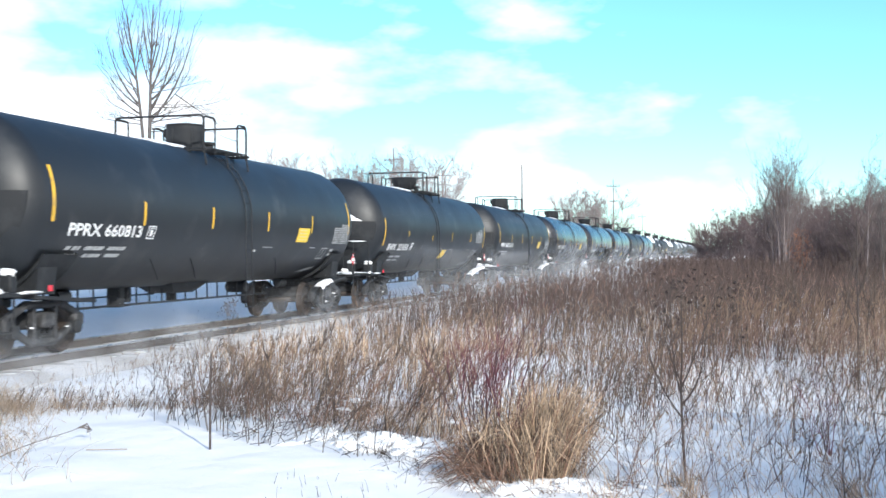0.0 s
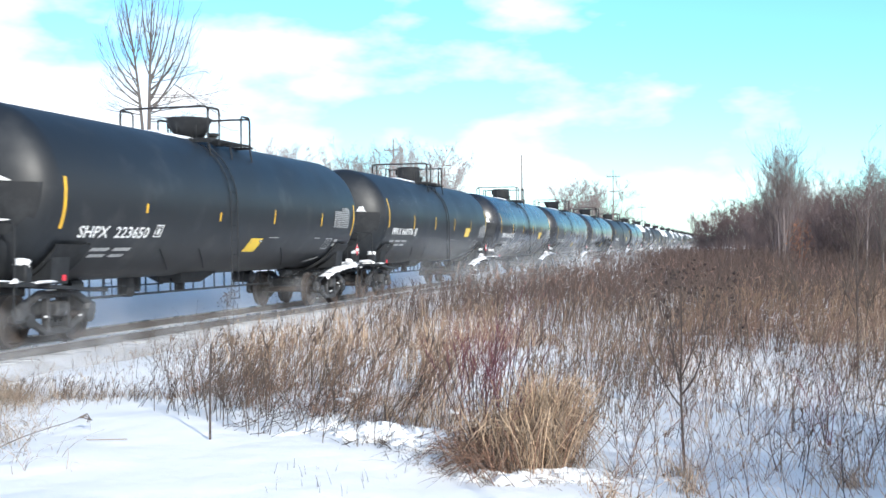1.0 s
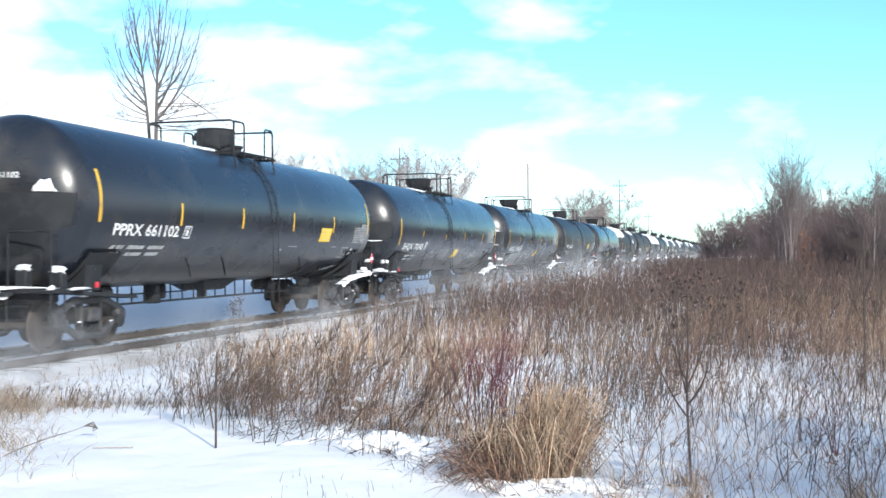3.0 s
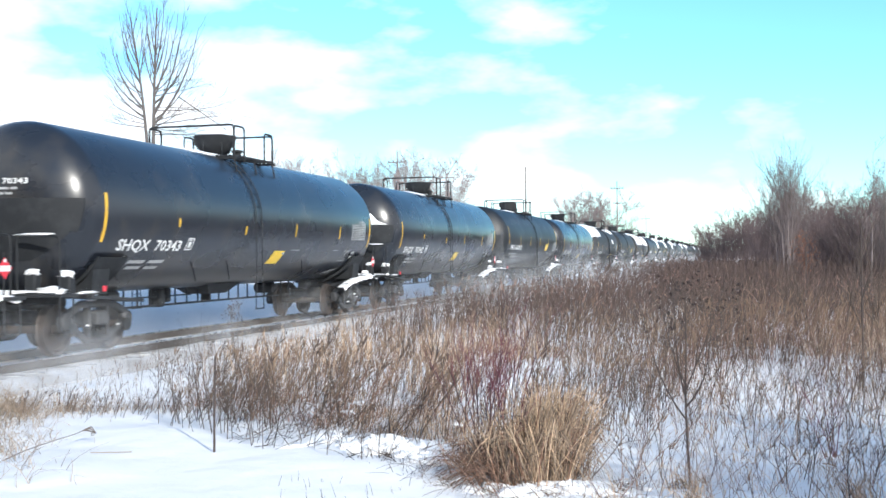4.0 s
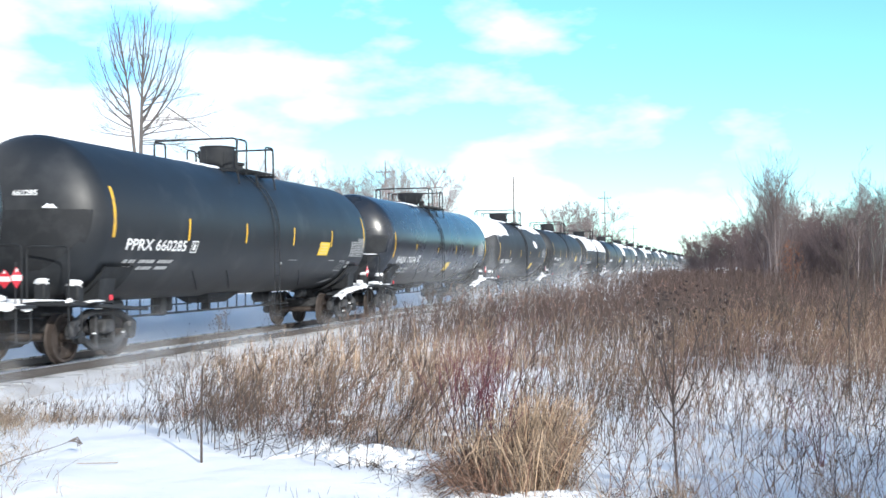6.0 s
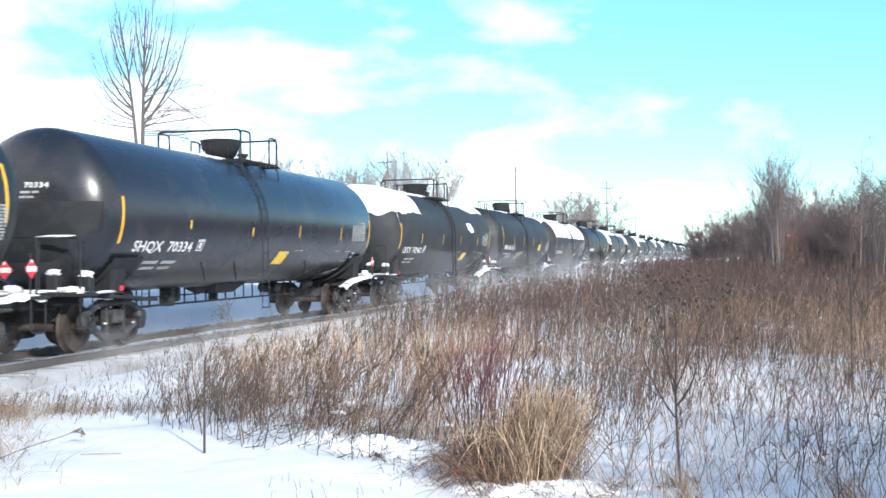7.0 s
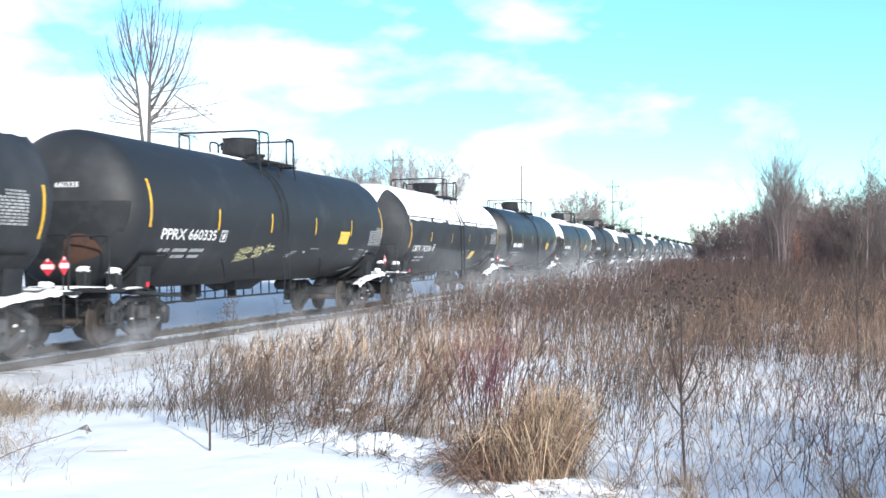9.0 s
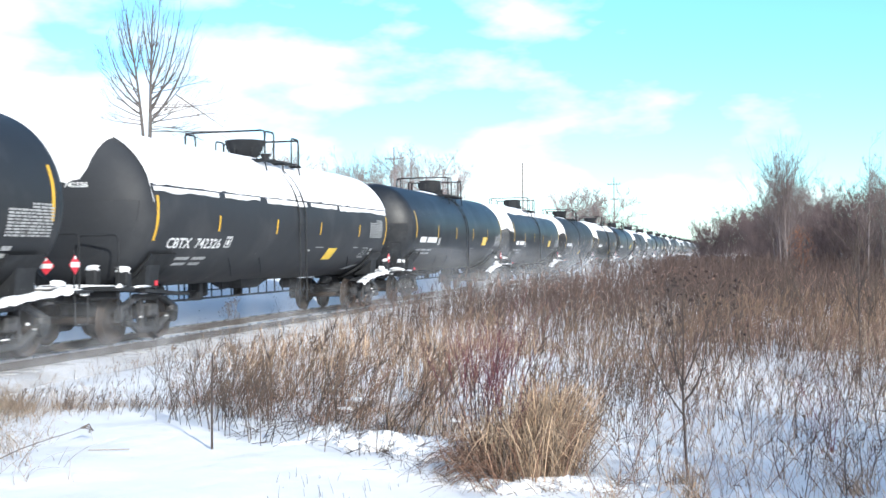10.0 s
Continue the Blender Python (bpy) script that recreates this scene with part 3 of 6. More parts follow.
def hoop(pts, r=0.022):
    """Bent pipe through corner points, with rounded corners."""
    pts = [np.array(p, float) for p in pts]
    out = [pts[0]]
    for a, b, c in zip(pts, pts[1:], pts[2:]):
        k = min(0.09, np.linalg.norm(a - b) / 2.2, np.linalg.norm(c - b) / 2.2)
        p, q = b + unit(a - b) * k, b + unit(c - b) * k
        out += [p, (p + q + 2 * b) / 4, q]
    out.append(pts[-1])
    return Geo().tube(out, r, 6)


def build_truck(parent, y, lite):
    """Two-axle freight truck: side frames, springs, bolster, wheelsets."""
    tr = new("truck")
    tr.parent, tr.matrix_basis = parent, pose(0, y, 0)
    tr["label"] = "two-axle cast-steel truck caked with snow dust"
    part("bolster", Geo().box((0, 0, 0.62), (2.3, 0.34, 0.26), 0.04).rev([(0.72, 0.0), (0.72, 0.2), (0.95, 0.2)], "z", 16), M["iron"], tr)
    for sx in (-1, 1):
        x = sx * 1.0
        g = Geo()
        side = [(-1.12, 0.62), (-0.95, 0.70), (-0.5, 0.88), (0.5, 0.88), (0.95, 0.70), (1.12, 0.62)]
        low = [(-1.12, 0.50), (-0.78, 0.46), (-0.36, 0.24), (0.36, 0.24), (0.78, 0.46), (1.12, 0.50)]
        g.tube([(x, a, b) for a, b in side], 0.075, 8)
        g.tube([(x, a, b) for a, b in low], 0.07, 8)
        for s in (-1, 1):
            g.box((x, s * 0.30, 0.56), (0.14, 0.10, 0.60), 0.03)
            g.box((x, s * 1.0, 0.57), (0.17, 0.30, 0.22), 0.04)
        part("side_frame", g, M["iron"], tr)
        for k in () if lite else (-0.15, 0.0, 0.15):
            g = Geo()
            g.tube([(x + 0.055 * math.cos(t * 2.2), k + 0.055 * math.sin(t * 2.2), 0.27 + 0.0125 * t) for t in range(0, 21)], 0.016, 5)
            part("coil_spring", g, M["frame"], tr)
        for s in () if lite else (-1, 1):
            g = Geo().rev([(x - sx * 0.02, 0.0), (x - sx * 0.02, 0.12), (x + sx * 0.12, 0.12), (x + sx * 0.15, 0.08), (x + sx * 0.15, 0.0)], "x", 14, (0, s * 0.89, 0.457))
            part("bearing_cap", g, M["frame"], tr)
    clots = Geo()
    rc = np.random.default_rng(17 if y < 0 else 18)
    for k in range(7):
        b = rc.uniform(-1.1, 1.1)
        top = float(np.interp(abs(b), (0.0, 0.5, 0.95, 1.12), (0.95, 0.95, 0.77, 0.69)))
        spot = (1.02 + rc.uniform(0, 0.08), b, top) if k % 2 else (1.09 + rc.uniform(-0.02, 0.04), b * 0.8, rc.uniform(0.28, 0.62))
        g = lump(spot, (rc.uniform(0.03, 0.07), rc.uniform(0.08, 0.24), rc.uniform(0.02, 0.05)), k * 2.3, 8, 5)
        clots.add(np.concatenate(g.v), g.f)
    part("clinging_snow", clots, M["cap"], tr, "clots of snow stuck to the side frame")["kind"] = "stuff"
    for s in (-1, 1):
        ws = Geo()
        ws.tube([(-0.98, 0, 0), (0.98, 0, 0)], 0.08, 10)
        for sx in (-1, 1):
            ws.rev([(sx * 0.70, 0.0), (sx * 0.72, 0.13), (sx * 0.745, 0.16), (sx * 0.735, 0.36), (sx * 0.80, 0.39), (sx * 0.80, 0.445),
                    (sx * 0.70, 0.457), (sx * 0.675, 0.485), (sx * 0.655, 0.47), (sx * 0.66, 0.39), (sx * 0.70, 0.36), (sx * 0.69, 0.16), (sx * 0.66, 0.13), (sx * 0.66, 0.08)], "x", 28)
            for kk in range(3):
                a = kk * 2 * math.pi / 3
                ws.box((sx * 0.80, 0.27 * math.cos(a), 0.27 * math.sin(a)), (0.02, 0.05, 0.05), 0.01)
        w = part("wheelset", ws, M["wheel"], tr, "rusty wheels on one axle", pose(0, s * 0.89, 0.457))
        w["spin"] = 1
    return tr


def placard(parent, c, face, name="hazard_placard"):
    """Red diamond with a white bar, in a holder; face: 'x' near side or 'y' end."""
    h = 0.17
    g, b = Geo(), Geo()
    if face == "x":
        g.box((c[0], c[1], c[2]), (0.012, h * 1.42, h * 1.42), 0.003, Euler((radians(45), 0, 0)).to_matrix())
        b.box((c[0] + 0.009, c[1], c[2]), (0.006, 0.26, 0.09), 0.001)
        b.box((c[0] + 0.009, c[1], c[2] + 0.12), (0.006, 0.05, 0.05), 0.001)
    else:
        g.box(c, (h * 1.42, 0.012, h * 1.42), 0.003, Euler((0, radians(45), 0)).to_matrix())
        b.box((c[0], c[1] - 0.009, c[2]), (0.26, 0.006, 0.09), 0.001)
        b.box((c[0], c[1] - 0.009, c[2] + 0.12), (0.05, 0.006, 0.05), 0.001)
    p = part(name, g, M["red"], parent, "red diamond hazard placard with a white number bar")
    part("number_bar", b, M["white_mark"], p)
    return p


def build_car(kind, lite=False, finish=""):
    """One tank car, its base point on the rails under its middle; kind: plain, bowl or dull."""
    paint = {"plain": M["paint"], "bowl": M["gloss"], "dull": M["dull"]}[kind]
    if finish:
        paint = M[finish]
    words = {"plain": "black tank car with yellow stripes and a round valve housing",
             "bowl": "glossy black tank car with a bowl-shaped valve housing",
             "dull": "weathered charcoal tank car with snow lying on its top"}[kind]
    car = thing("tank_car", pose(TRACK, 0, 0), words, "tank car", "cars of the train")
    prof = []
    for i in range(10):
        t = i / 10 * math.pi / 2
        prof.append((-HALF - HEAD * math.cos(t), max(0.001, R_TANK * math.sin(t))))
    prof += [(-HALF, R_TANK), (-3.7, R_TANK), (0.0, R_TANK), (3.7, R_TANK), (HALF, R_TANK)]
    for i in range(9, -1, -1):
        t = i / 10 * math.pi / 2
        prof.append((HALF + HEAD * math.cos(t), max(0.001, R_TANK * math.sin(t))))
    shell = part("tank_shell", Geo().rev(prof, "y", 72, (0, 0, Z_TANK)), paint, car, angle=60)
    # stripes on both sides
    if kind == "plain":
        stripes = [(-7.35, -7.26, -12.5, 22), (7.27, 7.35, -12.5, 22)] + [(y, y + 0.075, -12.5, 4) for y in (-4.37, -1.48, 1.49, 4.36)]
    else:
        stripes = [(-7.41, -7.32, -23, 9.5), (7.33, 7.40, -23, 9.5)]
        small = -0.9 if kind == "bowl" else 0.0
        stripes += [(-4.67, -4.59, -10.5 if kind == "bowl" else -14.5, -4 if kind == "bowl" else -2), (-1.48, -1.41, -15 - small, -7 if kind == "bowl" else -2), (1.51, 1.57, -14.5, -2), (4.73, 4.80, -14.5, -2)]
    for y0, y1, a0, a1 in stripes:
        part("reflective_stripe", wrap(y0, y1, a0, a1, 0.0, 0.004, 8, 1), M["yellow"], shell, "yellow reflective tape")
    # notices and stencils
    if kind == "plain":
        panel = part("notice_panel", wrap(3.48, 4.26, -21.5, -8, 0.06, 0.004, 4, 2), M["placard"], shell, "yellow notice panel")
        for k in range(4):
            part("text_bar", wrap(3.6, 4.12, -19.5 + k * 3, -18.6 + k * 3, 0.0, 0.007, 1, 1), M["ochre_mark"], panel)
    else:
        y0 = 0.45 if kind == "bowl" else 2.5
        part("notice_panel", wrap(y0, y0 + 0.68, -42, -28, 0.12, 0.004, 4, 2), M["placard"], shell, "blank yellow notice panel")
    bars = Geo()
    shift, turn = (0.0, -1.0) if kind == "plain" else (-0.38, 6.0)
    rs = np.random.default_rng(3)
    for k in range(11):
        y = 6.15 if k < 9 else 6.75
        while y < 7.28:
            w = rs.uniform(0.05, 0.2)
            q = wrap(y + shift, min(y + w, 7.34) + shift, turn - 21 + k * 1.9, turn - 19.8 + k * 1.9, 0.0, 0.005, 1, 1)
            bars.add(np.concatenate(q.v), q.f)
            y += w + 0.03
    part("data_stencil", bars, M["grey_mark"], shell, "rows of small white stencilled data")["kind"] = "stuff"
    lines = Geo()
    drop = 0 if kind == "plain" else -8.5
    for a, cells in ((-29.5, ((-6.7, -6.55), (-6.48, -6.25), (-6.1, -5.5), (-5.35, -4.75))), (-35, ((-6.65, -6.52), (-6.45, -6.3), (-6.05, -5.5), (-5.35, -4.85)))):
        for y0, y1 in cells:
            w = wrap(y0, y1, a + drop - 1.4, a + drop + 1.4, 0.05, 0.005, 1, 1)
            lines.add(np.concatenate(w.v), w.f)
    part("load_stencil", lines, M["grey_mark"], shell, "two lines of small white stencilled weights")["kind"] = "stuff"
    sym = Geo()
    for y0, y1, a0, a1 in ((5.5, 5.95, -28, -27), (5.5, 5.95, -40, -39), (5.5, 5.53, -40, -27), (5.92, 5.95, -40, -27), (5.7, 5.73, -40, -27), (6.2, 6.45, -31, -28), (6.2, 6.4, -36, -33), (4.6, 5.0, -27.5, -26.5), (1.5, 2.1, -27.5, -26.7)):
        w = wrap(y0, y1, a0, a1, 0.12 * (a1 - a0) / 13, 0.005, 2, 1)
        sym.add(np.concatenate(w.v), w.f)
    part("symbol_stencil", sym, M["grey_mark"], shell, "outlined white stencil symbols")["kind"] = "stuff"
    box = Geo()
    drop = -1.5 if kind == "plain" else -7.5
    for y0, y1, a0, a1 in ((-4.14, -3.86, -11.8, -11), (-4.14, -3.86, -20.5, -19.7), (-4.14, -4.11, -20.5, -11), (-3.89, -3.86, -20.5, -11), (-4.05, -3.95, -18.5, -13.8), (-4.08, -3.92, -12.9, -12.4)):
        w = wrap(y0, y1, a0 + drop, a1 + drop, 0.03 * (a1 - a0) / 9, 0.005, 2, 1)
        box.add(np.concatenate(w.v), w.f)
    part("star_stencil", box, M["white_mark"], shell, "small boxed white stencil")["kind"] = "stuff"
    # thin dark lines slanting down the lower tank, built as slim tubes
    tube_bits = [(-3.6, -2.9), (-1.9, -1.2), (2.6, 3.2) if kind != "dull" else (4.5, 5.1)]
    for y0, _ in tube_bits:
        g = Geo()
        g.tube([((R_TANK + 0.02) * math.cos(radians(a)), y0 + 1.3 * (-38 - a) / 26, Z_TANK + (R_TANK + 0.02) * math.sin(radians(a))) for a in range(-38, -65, -4)], 0.010, 5)
        part("heater_pipe", g, M["frame"], shell, "thin dark line slanting down the belly")
    part("round_plug", Geo().rev([(R_TANK * 0.86, 0.03), (R_TANK * 0.86 + 0.05, 0.03), (R_TANK * 0.86 + 0.05, 0.0)], "x", 10, (0, 1.05, Z_TANK - 0.8)), M["grey_mark"], shell)
    # sun catching the saddle pad's edge, painted as a pale lens-shaped strip
    pad = Geo()
    for k in range(10):
        u = (k + 0.5) / 10
        w = wrap(4.95 + 0.1 * k, 5.05 + 0.1 * k, -58 + 8 * u - 2.4 * math.sin(math.pi * u), -58 + 8 * u + 1.6 * math.sin(math.pi * u), 0.0, 0.03, 2, 1)
        pad.add(np.concatenate(w.v), w.f)
    part("saddle_pad", pad, M["grey_mark"], shell, "edge of the saddle pad, its sunlit paleness painted on")
    # head shields, saddles, sills, end platforms
    for s in (-1, 1):
        pr = []
        for i in range(7):
            q = 0.9 * i / 6
            pr.append((s * (HALF + (HEAD + 0.06) * math.sqrt(1 - q * q) + 0.02), max(0.001, R_TANK * q)))
        pr.append((s * (HALF + HEAD * math.sqrt(1 - 0.81)), R_TANK * 0.9))
        g = Geo().rev(pr, "y", 30, (0, 0, Z_TANK + 0.14), (180, 360))
        lid = [(R_TANK * 0.9 * k / 10, s * (HALF + (HEAD + 0.06) * math.sqrt(1 - (0.9 * k / 10) ** 2) + 0.02), Z_TANK + 0.14) for k in range(-10, 11)]
        inn = [(x, s * (HALF + 0.3), z) for x, y, z in lid]
        g.add(lid + inn, [(i, i + 1, 22 + i, 21 + i) for i in range(20)])
        part("head_shield", g, M["frame"] if kind != "dull" else M["dull"], car, "half-height steel head shield")
        g = Geo().rev([(s * 7.35, R_TANK + 0.05), (s * 7.35, R_TANK + 0.09), (s * 6.35, R_TANK + 0.09), (s * 6.35, R_TANK + 0.02)], "y", 26, (0, 0, Z_TANK), (212, 328))
        for sx in (-1, 1):
            g.add([(sx * 1.26, s * 7.28, 1.62), (sx * 1.2, s * 7.28, 1.05), (sx * 0.3, s * 7.28, 1.05), (sx * 1.26, s * 6.75, 1.58), (sx * 1.2, s * 6.75, 1.05), (sx * 0.3, s * 6.75, 1.05)],
                  [(0, 1, 2), (3, 5, 4), (0, 3, 4, 1), (1, 4, 5, 2), (0, 2, 5, 3)])
        part("tank_saddle", g, M["frame"], car, "dark steel saddle over the truck")
        part("draft_sill", Geo().box((0, s * 7.55, 0.98), (0.42, 2.1, 0.34), 0.03), M["frame"], car)
        cp = Geo().box((0, s * 8.72, 0.88), (0.16, 0.5, 0.2), 0.04)
        cp.box((s * 0.05, s * 8.98, 0.88), (0.3, 0.22, 0.28), 0.06)
        part("coupler", cp, M["iron"], car)
        plat = part("end_platform", Geo().box((0.1, s * 8.35, 1.08), (2.75, 0.52, 0.06), 0.01).box((0, s * 8.2, 0.99), (2.4, 0.12, 0.16), 0.02), M["frame"], car, "narrow steel end platform")
        part("handrail", hoop([(0.5, s * 8.42, 1.1), (0.5, s * 8.42, 2.08), (1.32, s * 8.42, 2.08), (1.32, s * 8.42, 1.1)], 0.02), M["frame"], plat)
        part("handrail", hoop([(-0.5, s * 8.42, 1.1), (-0.5, s * 8.42, 2.08), (-1.32, s * 8.42, 2.08), (-1.32, s * 8.42, 1.1)], 0.02), M["frame"], plat)
        for sx in (-1, 1):
            w = hoop([(sx * 1.4, s * 8.15, 1.1), (sx * 1.4, s * 8.15, 0.5), (sx * 1.4, s * 8.55, 0.5), (sx * 1.4, s * 8.55, 1.1)], 0.018)
            part("sill_step", w, M["frame"], plat)
        part("snow_crust", lump((0.35, s * 8.36, 1.125), (1.9, 0.5, 0.09), 3 + s, 18), M["cap"], car, "crust of snow on the platform")
        if s > 0:
            part("snow_crust", lump((1.2, 7.95, 1.22), (0.22, 0.34, 0.14), 9), M["cap"], car, "snow heaped beside the saddle")
        slope = Geo()
        slope.add([(1.38, s * 7.55, 1.06), (0.9, s * 7.55, 1.06), (1.38, s * 5.75, 0.93), (0.9, s * 5.75, 0.93), (1.38, s * 7.55, 1.0), (1.38, s * 5.75, 0.87), (0.9, s * 5.75, 0.87), (0.9, s * 7.55, 1.0)],
                  [(0, 1, 3, 2), (0, 2, 5, 4), (2, 3, 6, 5), (1, 0, 4, 7), (3, 1, 7, 6), (4, 5, 6, 7)])
        part("side_bearing_plate", slope, M["frame"], car)
        part("brake_cylinder", Geo().rev([(s * 5.0, 0.0), (s * 5.0, 0.12), (s * 5.4, 0.12), (s * 5.4, 0.0)], "y", 14, (0.3, 0, 0.95)), M["frame"], car)
        build_truck(car, s * 6.8, lite)
    for c, sz, sd in (((0.72, -8.3, 1.46), (0.26, 0.22, 0.14), 31), ((1.16, -7.98, 1.42), (0.27, 0.22, 0.17), 37), ((1.34, -7.62, 1.10), (0.14, 0.7, 0.06), 33), ((1.38, -8.5, 1.12), (0.10, 0.2, 0.12), 34)):
        part("snow_crust", lump(c, sz, sd, 12), M["cap"], car, "small heap of snow on the end frame")
    part("brake_stand", Geo().box((0.72, -8.3, 1.26), (0.22, 0.2, 0.36), 0.03), M["frame"], car)
    part("tool_box", Geo().box((1.16, -7.98, 1.24), (0.26, 0.2, 0.32), 0.03), M["frame"], car)
    if kind == "bowl":
        part("snow_crust", lump((0.85, -8.42, 2.11), (0.75, 0.07, 0.05), 41, 12), M["cap"], car, "line of snow on the end handrail")
    placard(car, (1.38, 8.2, 1.55), "x")
    placard(car, (0.1 if kind == "plain" else -0.15, -8.48, 1.52), "y")
    part("placard_post", Geo().tube([(1.36, 8.2, 1.1), (1.36, 8.2, 1.8)], 0.015, 5), M["frame"], car)
    part("reflector", Geo().box((1.42, -7.2, 1.16), (0.03, 0.10, 0.10), 0.01), M["red"], car, "small red reflector")
    # train line and air reservoir under the belly
    bar = part("brake_pipe", Geo().tube([(0.12, -5.6, 0.68), (0.12, 4.65, 0.68)], 0.026, 6), M["frame"], car, "long brake pipe hung under the belly")
    part("upper_pipe", Geo().tube([(0.12, -5.6, 0.87), (0.12, -1.4, 0.87)], 0.018, 6), M["frame"], bar)
    for k in range(2, 18, 5) if lite else range(19):
        y = -5.45 + 0.55 * k
        part("hanger", Geo().box((0.12, y, 0.88), (0.03, 0.035, 0.42), 0.006), M["frame"], bar)
    part("brake_valve", Geo().box((0.05, -2.85, 0.86), (0.3, 0.26, 0.44), 0.04).box((0.05, -2.5, 0.9), (0.24, 0.2, 0.34), 0.04), M["frame"], car)
    part("air_reservoir", Geo().rev([(-0.3, 0.0), (-0.3, 0.08), (-0.24, 0.15), (0.24, 0.15), (0.3, 0.08), (0.3, 0.0)], "x", 14, (0, 3.1, 0.9)), M["frame"], car)
    # bottom outlet
    g = Geo()
    for y0, y1, z0 in ((-1.3, 0.5, 0.86),):
        g.add([(-0.5, y0, 1.1), (0.5, y0, 1.1), (0.5, y1, 1.1), (-0.5, y1, 1.1), (-0.3, y0 + 0.45, z0), (0.3, y0 + 0.45, z0), (0.3, y1 - 0.45, z0), (-0.3, y1 - 0.45, z0)],
              [(0, 1, 5, 4), (1, 2, 6, 5), (2, 3, 7, 6), (3, 0, 4, 7), (4, 5, 6, 7)])
    g.tube([(0, -0.4, 0.9), (0, -0.4, 0.68)], 0.12, 10)
    part("bottom_outlet", g, M["frame"], car, "bottom outlet valve behind a skid plate")
    # top platform, rails, valve housing, ladders
    g = Geo()
    for sx in (-1, 1):
        for y in (-1.1, 0.0, 1.1):
            g.box((sx * 0.85, y, 4.02), (0.62, 0.05, 0.06), 0.006)
            g.tube([(sx * 1.08, y, 4.02), (sx * 1.14, y, 3.68)], 0.02, 5)
    g.box((0, 0, 4.0), (1.2, 2.2, 0.03), 0.006)
    deck_y = 0.2 if kind == "plain" and finish != "dusty" else 0.03
    deck = part("top_platform", g, M["frame"], car, "steel grating platform round the valve housing", pose(0, deck_y, 0))
    for sx in (-1, 1):
        for k in range(0, 5, 4 if lite else 1):
            part("grating_bar", Geo().box((sx * (0.64 + 0.11 * k), 0.0, 4.07), (0.03, 2.3, 0.04), 0.004), M["frame"], deck)
    for sx in (-1, 1):
        for pts in ([(sx * 1.08, 0.62, 4.0), (sx * 1.08, 0.62, 4.74), (sx * 1.08, 1.1, 4.74), (sx * 1.08, 1.1, 3.95)],
                    [(sx * 1.08, -1.1, 3.95), (sx * 1.08, -1.1, 4.76), (sx * 1.08, -0.55, 4.76), (sx * 1.08, -0.55, 3.95)]):
            part("guard_rail", hoop(pts, 0.024), M["frame"], deck)
    for y, z in ((-1.12, 4.78), (1.12, 4.72)):
        part("guard_rail", hoop([(-1.08, y, 3.95), (-1.08, y, z), (1.08, y, z), (1.08, y, 3.95)], 0.024), M["frame"], deck)
    if kind == "plain":
        pr = [(4.05, 0.30), (4.10, 0.42), (4.16, 0.43), (4.68, 0.43), (4.69, 0.45), (4.72, 0.45), (4.73, 0.38), (4.73, 0.0)]
    else:
        pr = [(4.05, 0.24), (4.2, 0.26), (4.26, 0.36), (4.48, 0.45), (4.62, 0.52), (4.66, 0.53), (4.67, 0.48), (4.64, 0.0)]
    house = part("valve_housing", Geo().rev(pr, "z", 28), M["frame"], car, "round steel valve housing", pose(0, 0.12 + deck_y, 0))
    part("hinge", Geo().box((-0.46, 0.12, 4.55), (0.12, 0.14, 0.2), 0.02), M["frame"], house, at=pose(0, -0.12, 0))
    for k in () if lite else range(6):
        a = k * math.pi / 3 + 0.3
        part("eye_bolt", Geo().tube([(0.44 * math.cos(a), 0.12 + 0.44 * math.sin(a), 4.15), (0.44 * math.cos(a), 0.12 + 0.44 * math.sin(a), 4.6)], 0.015, 5), M["frame"], house, at=pose(0, -0.12, 0))
    vent = Geo().rev([(4.05, 0.1), (4.3, 0.1), (4.32, 0.14), (4.38, 0.14), (4.4, 0.0)], "z", 12, (0.25, 0.85, 0))
    part("relief_valve", vent, M["frame"], car, at=pose(0, deck_y, 0))
    for sx in (-1, 1):
        g = Geo()
        yl = -0.78 if kind == "plain" and finish == "dusty" else {"plain": 0.15, "bowl": -1.0, "dull": -0.15}[kind]
        rl = R_TANK + (0.045 if kind == "dull" else 0.022)
        rung_w = 0.42 if kind == "dull" else 0.32
        for y, splay in ((yl, -0.06), (yl + rung_w, 0.06)):
            bent = [(sx * rl * math.cos(radians(a)), y, Z_TANK + rl * math.sin(radians(a))) for a in range(60, -1, -6)]
            g.tube(bent + [(sx * rl, y, 1.3), (sx * rl, y + splay, 0.5)], 0.022 if kind == "dull" else 0.012, 5)
        g.tube([(sx * rl, yl - 0.06, 0.52), (sx * rl, yl + rung_w + 0.06, 0.52)], 0.014, 5)
        lad = part("ladder", g, M["frame"], car, "steel side ladder bent round the tank")
        spots = [(rl * math.cos(radians(a)), Z_TANK + rl * math.sin(radians(a))) for a in range(54, 5, -38 if lite else -11)]
        spots += [(rl, z) for z in ((1.7,) if lite else (2.45, 2.13, 1.81, 1.49, 1.17, 0.85))]
        for x, z in spots:
            part("rung", Geo().tube([(sx * x, yl, z), (sx * x, yl + rung_w, z)], 0.007, 5), M["frame"], lad)
    part("snow_crust", top_snow(-2.1, -0.35, 70, 5, 110, 0.04, 6), M["cap"], car, "snow caught before the valve housing")
    return car


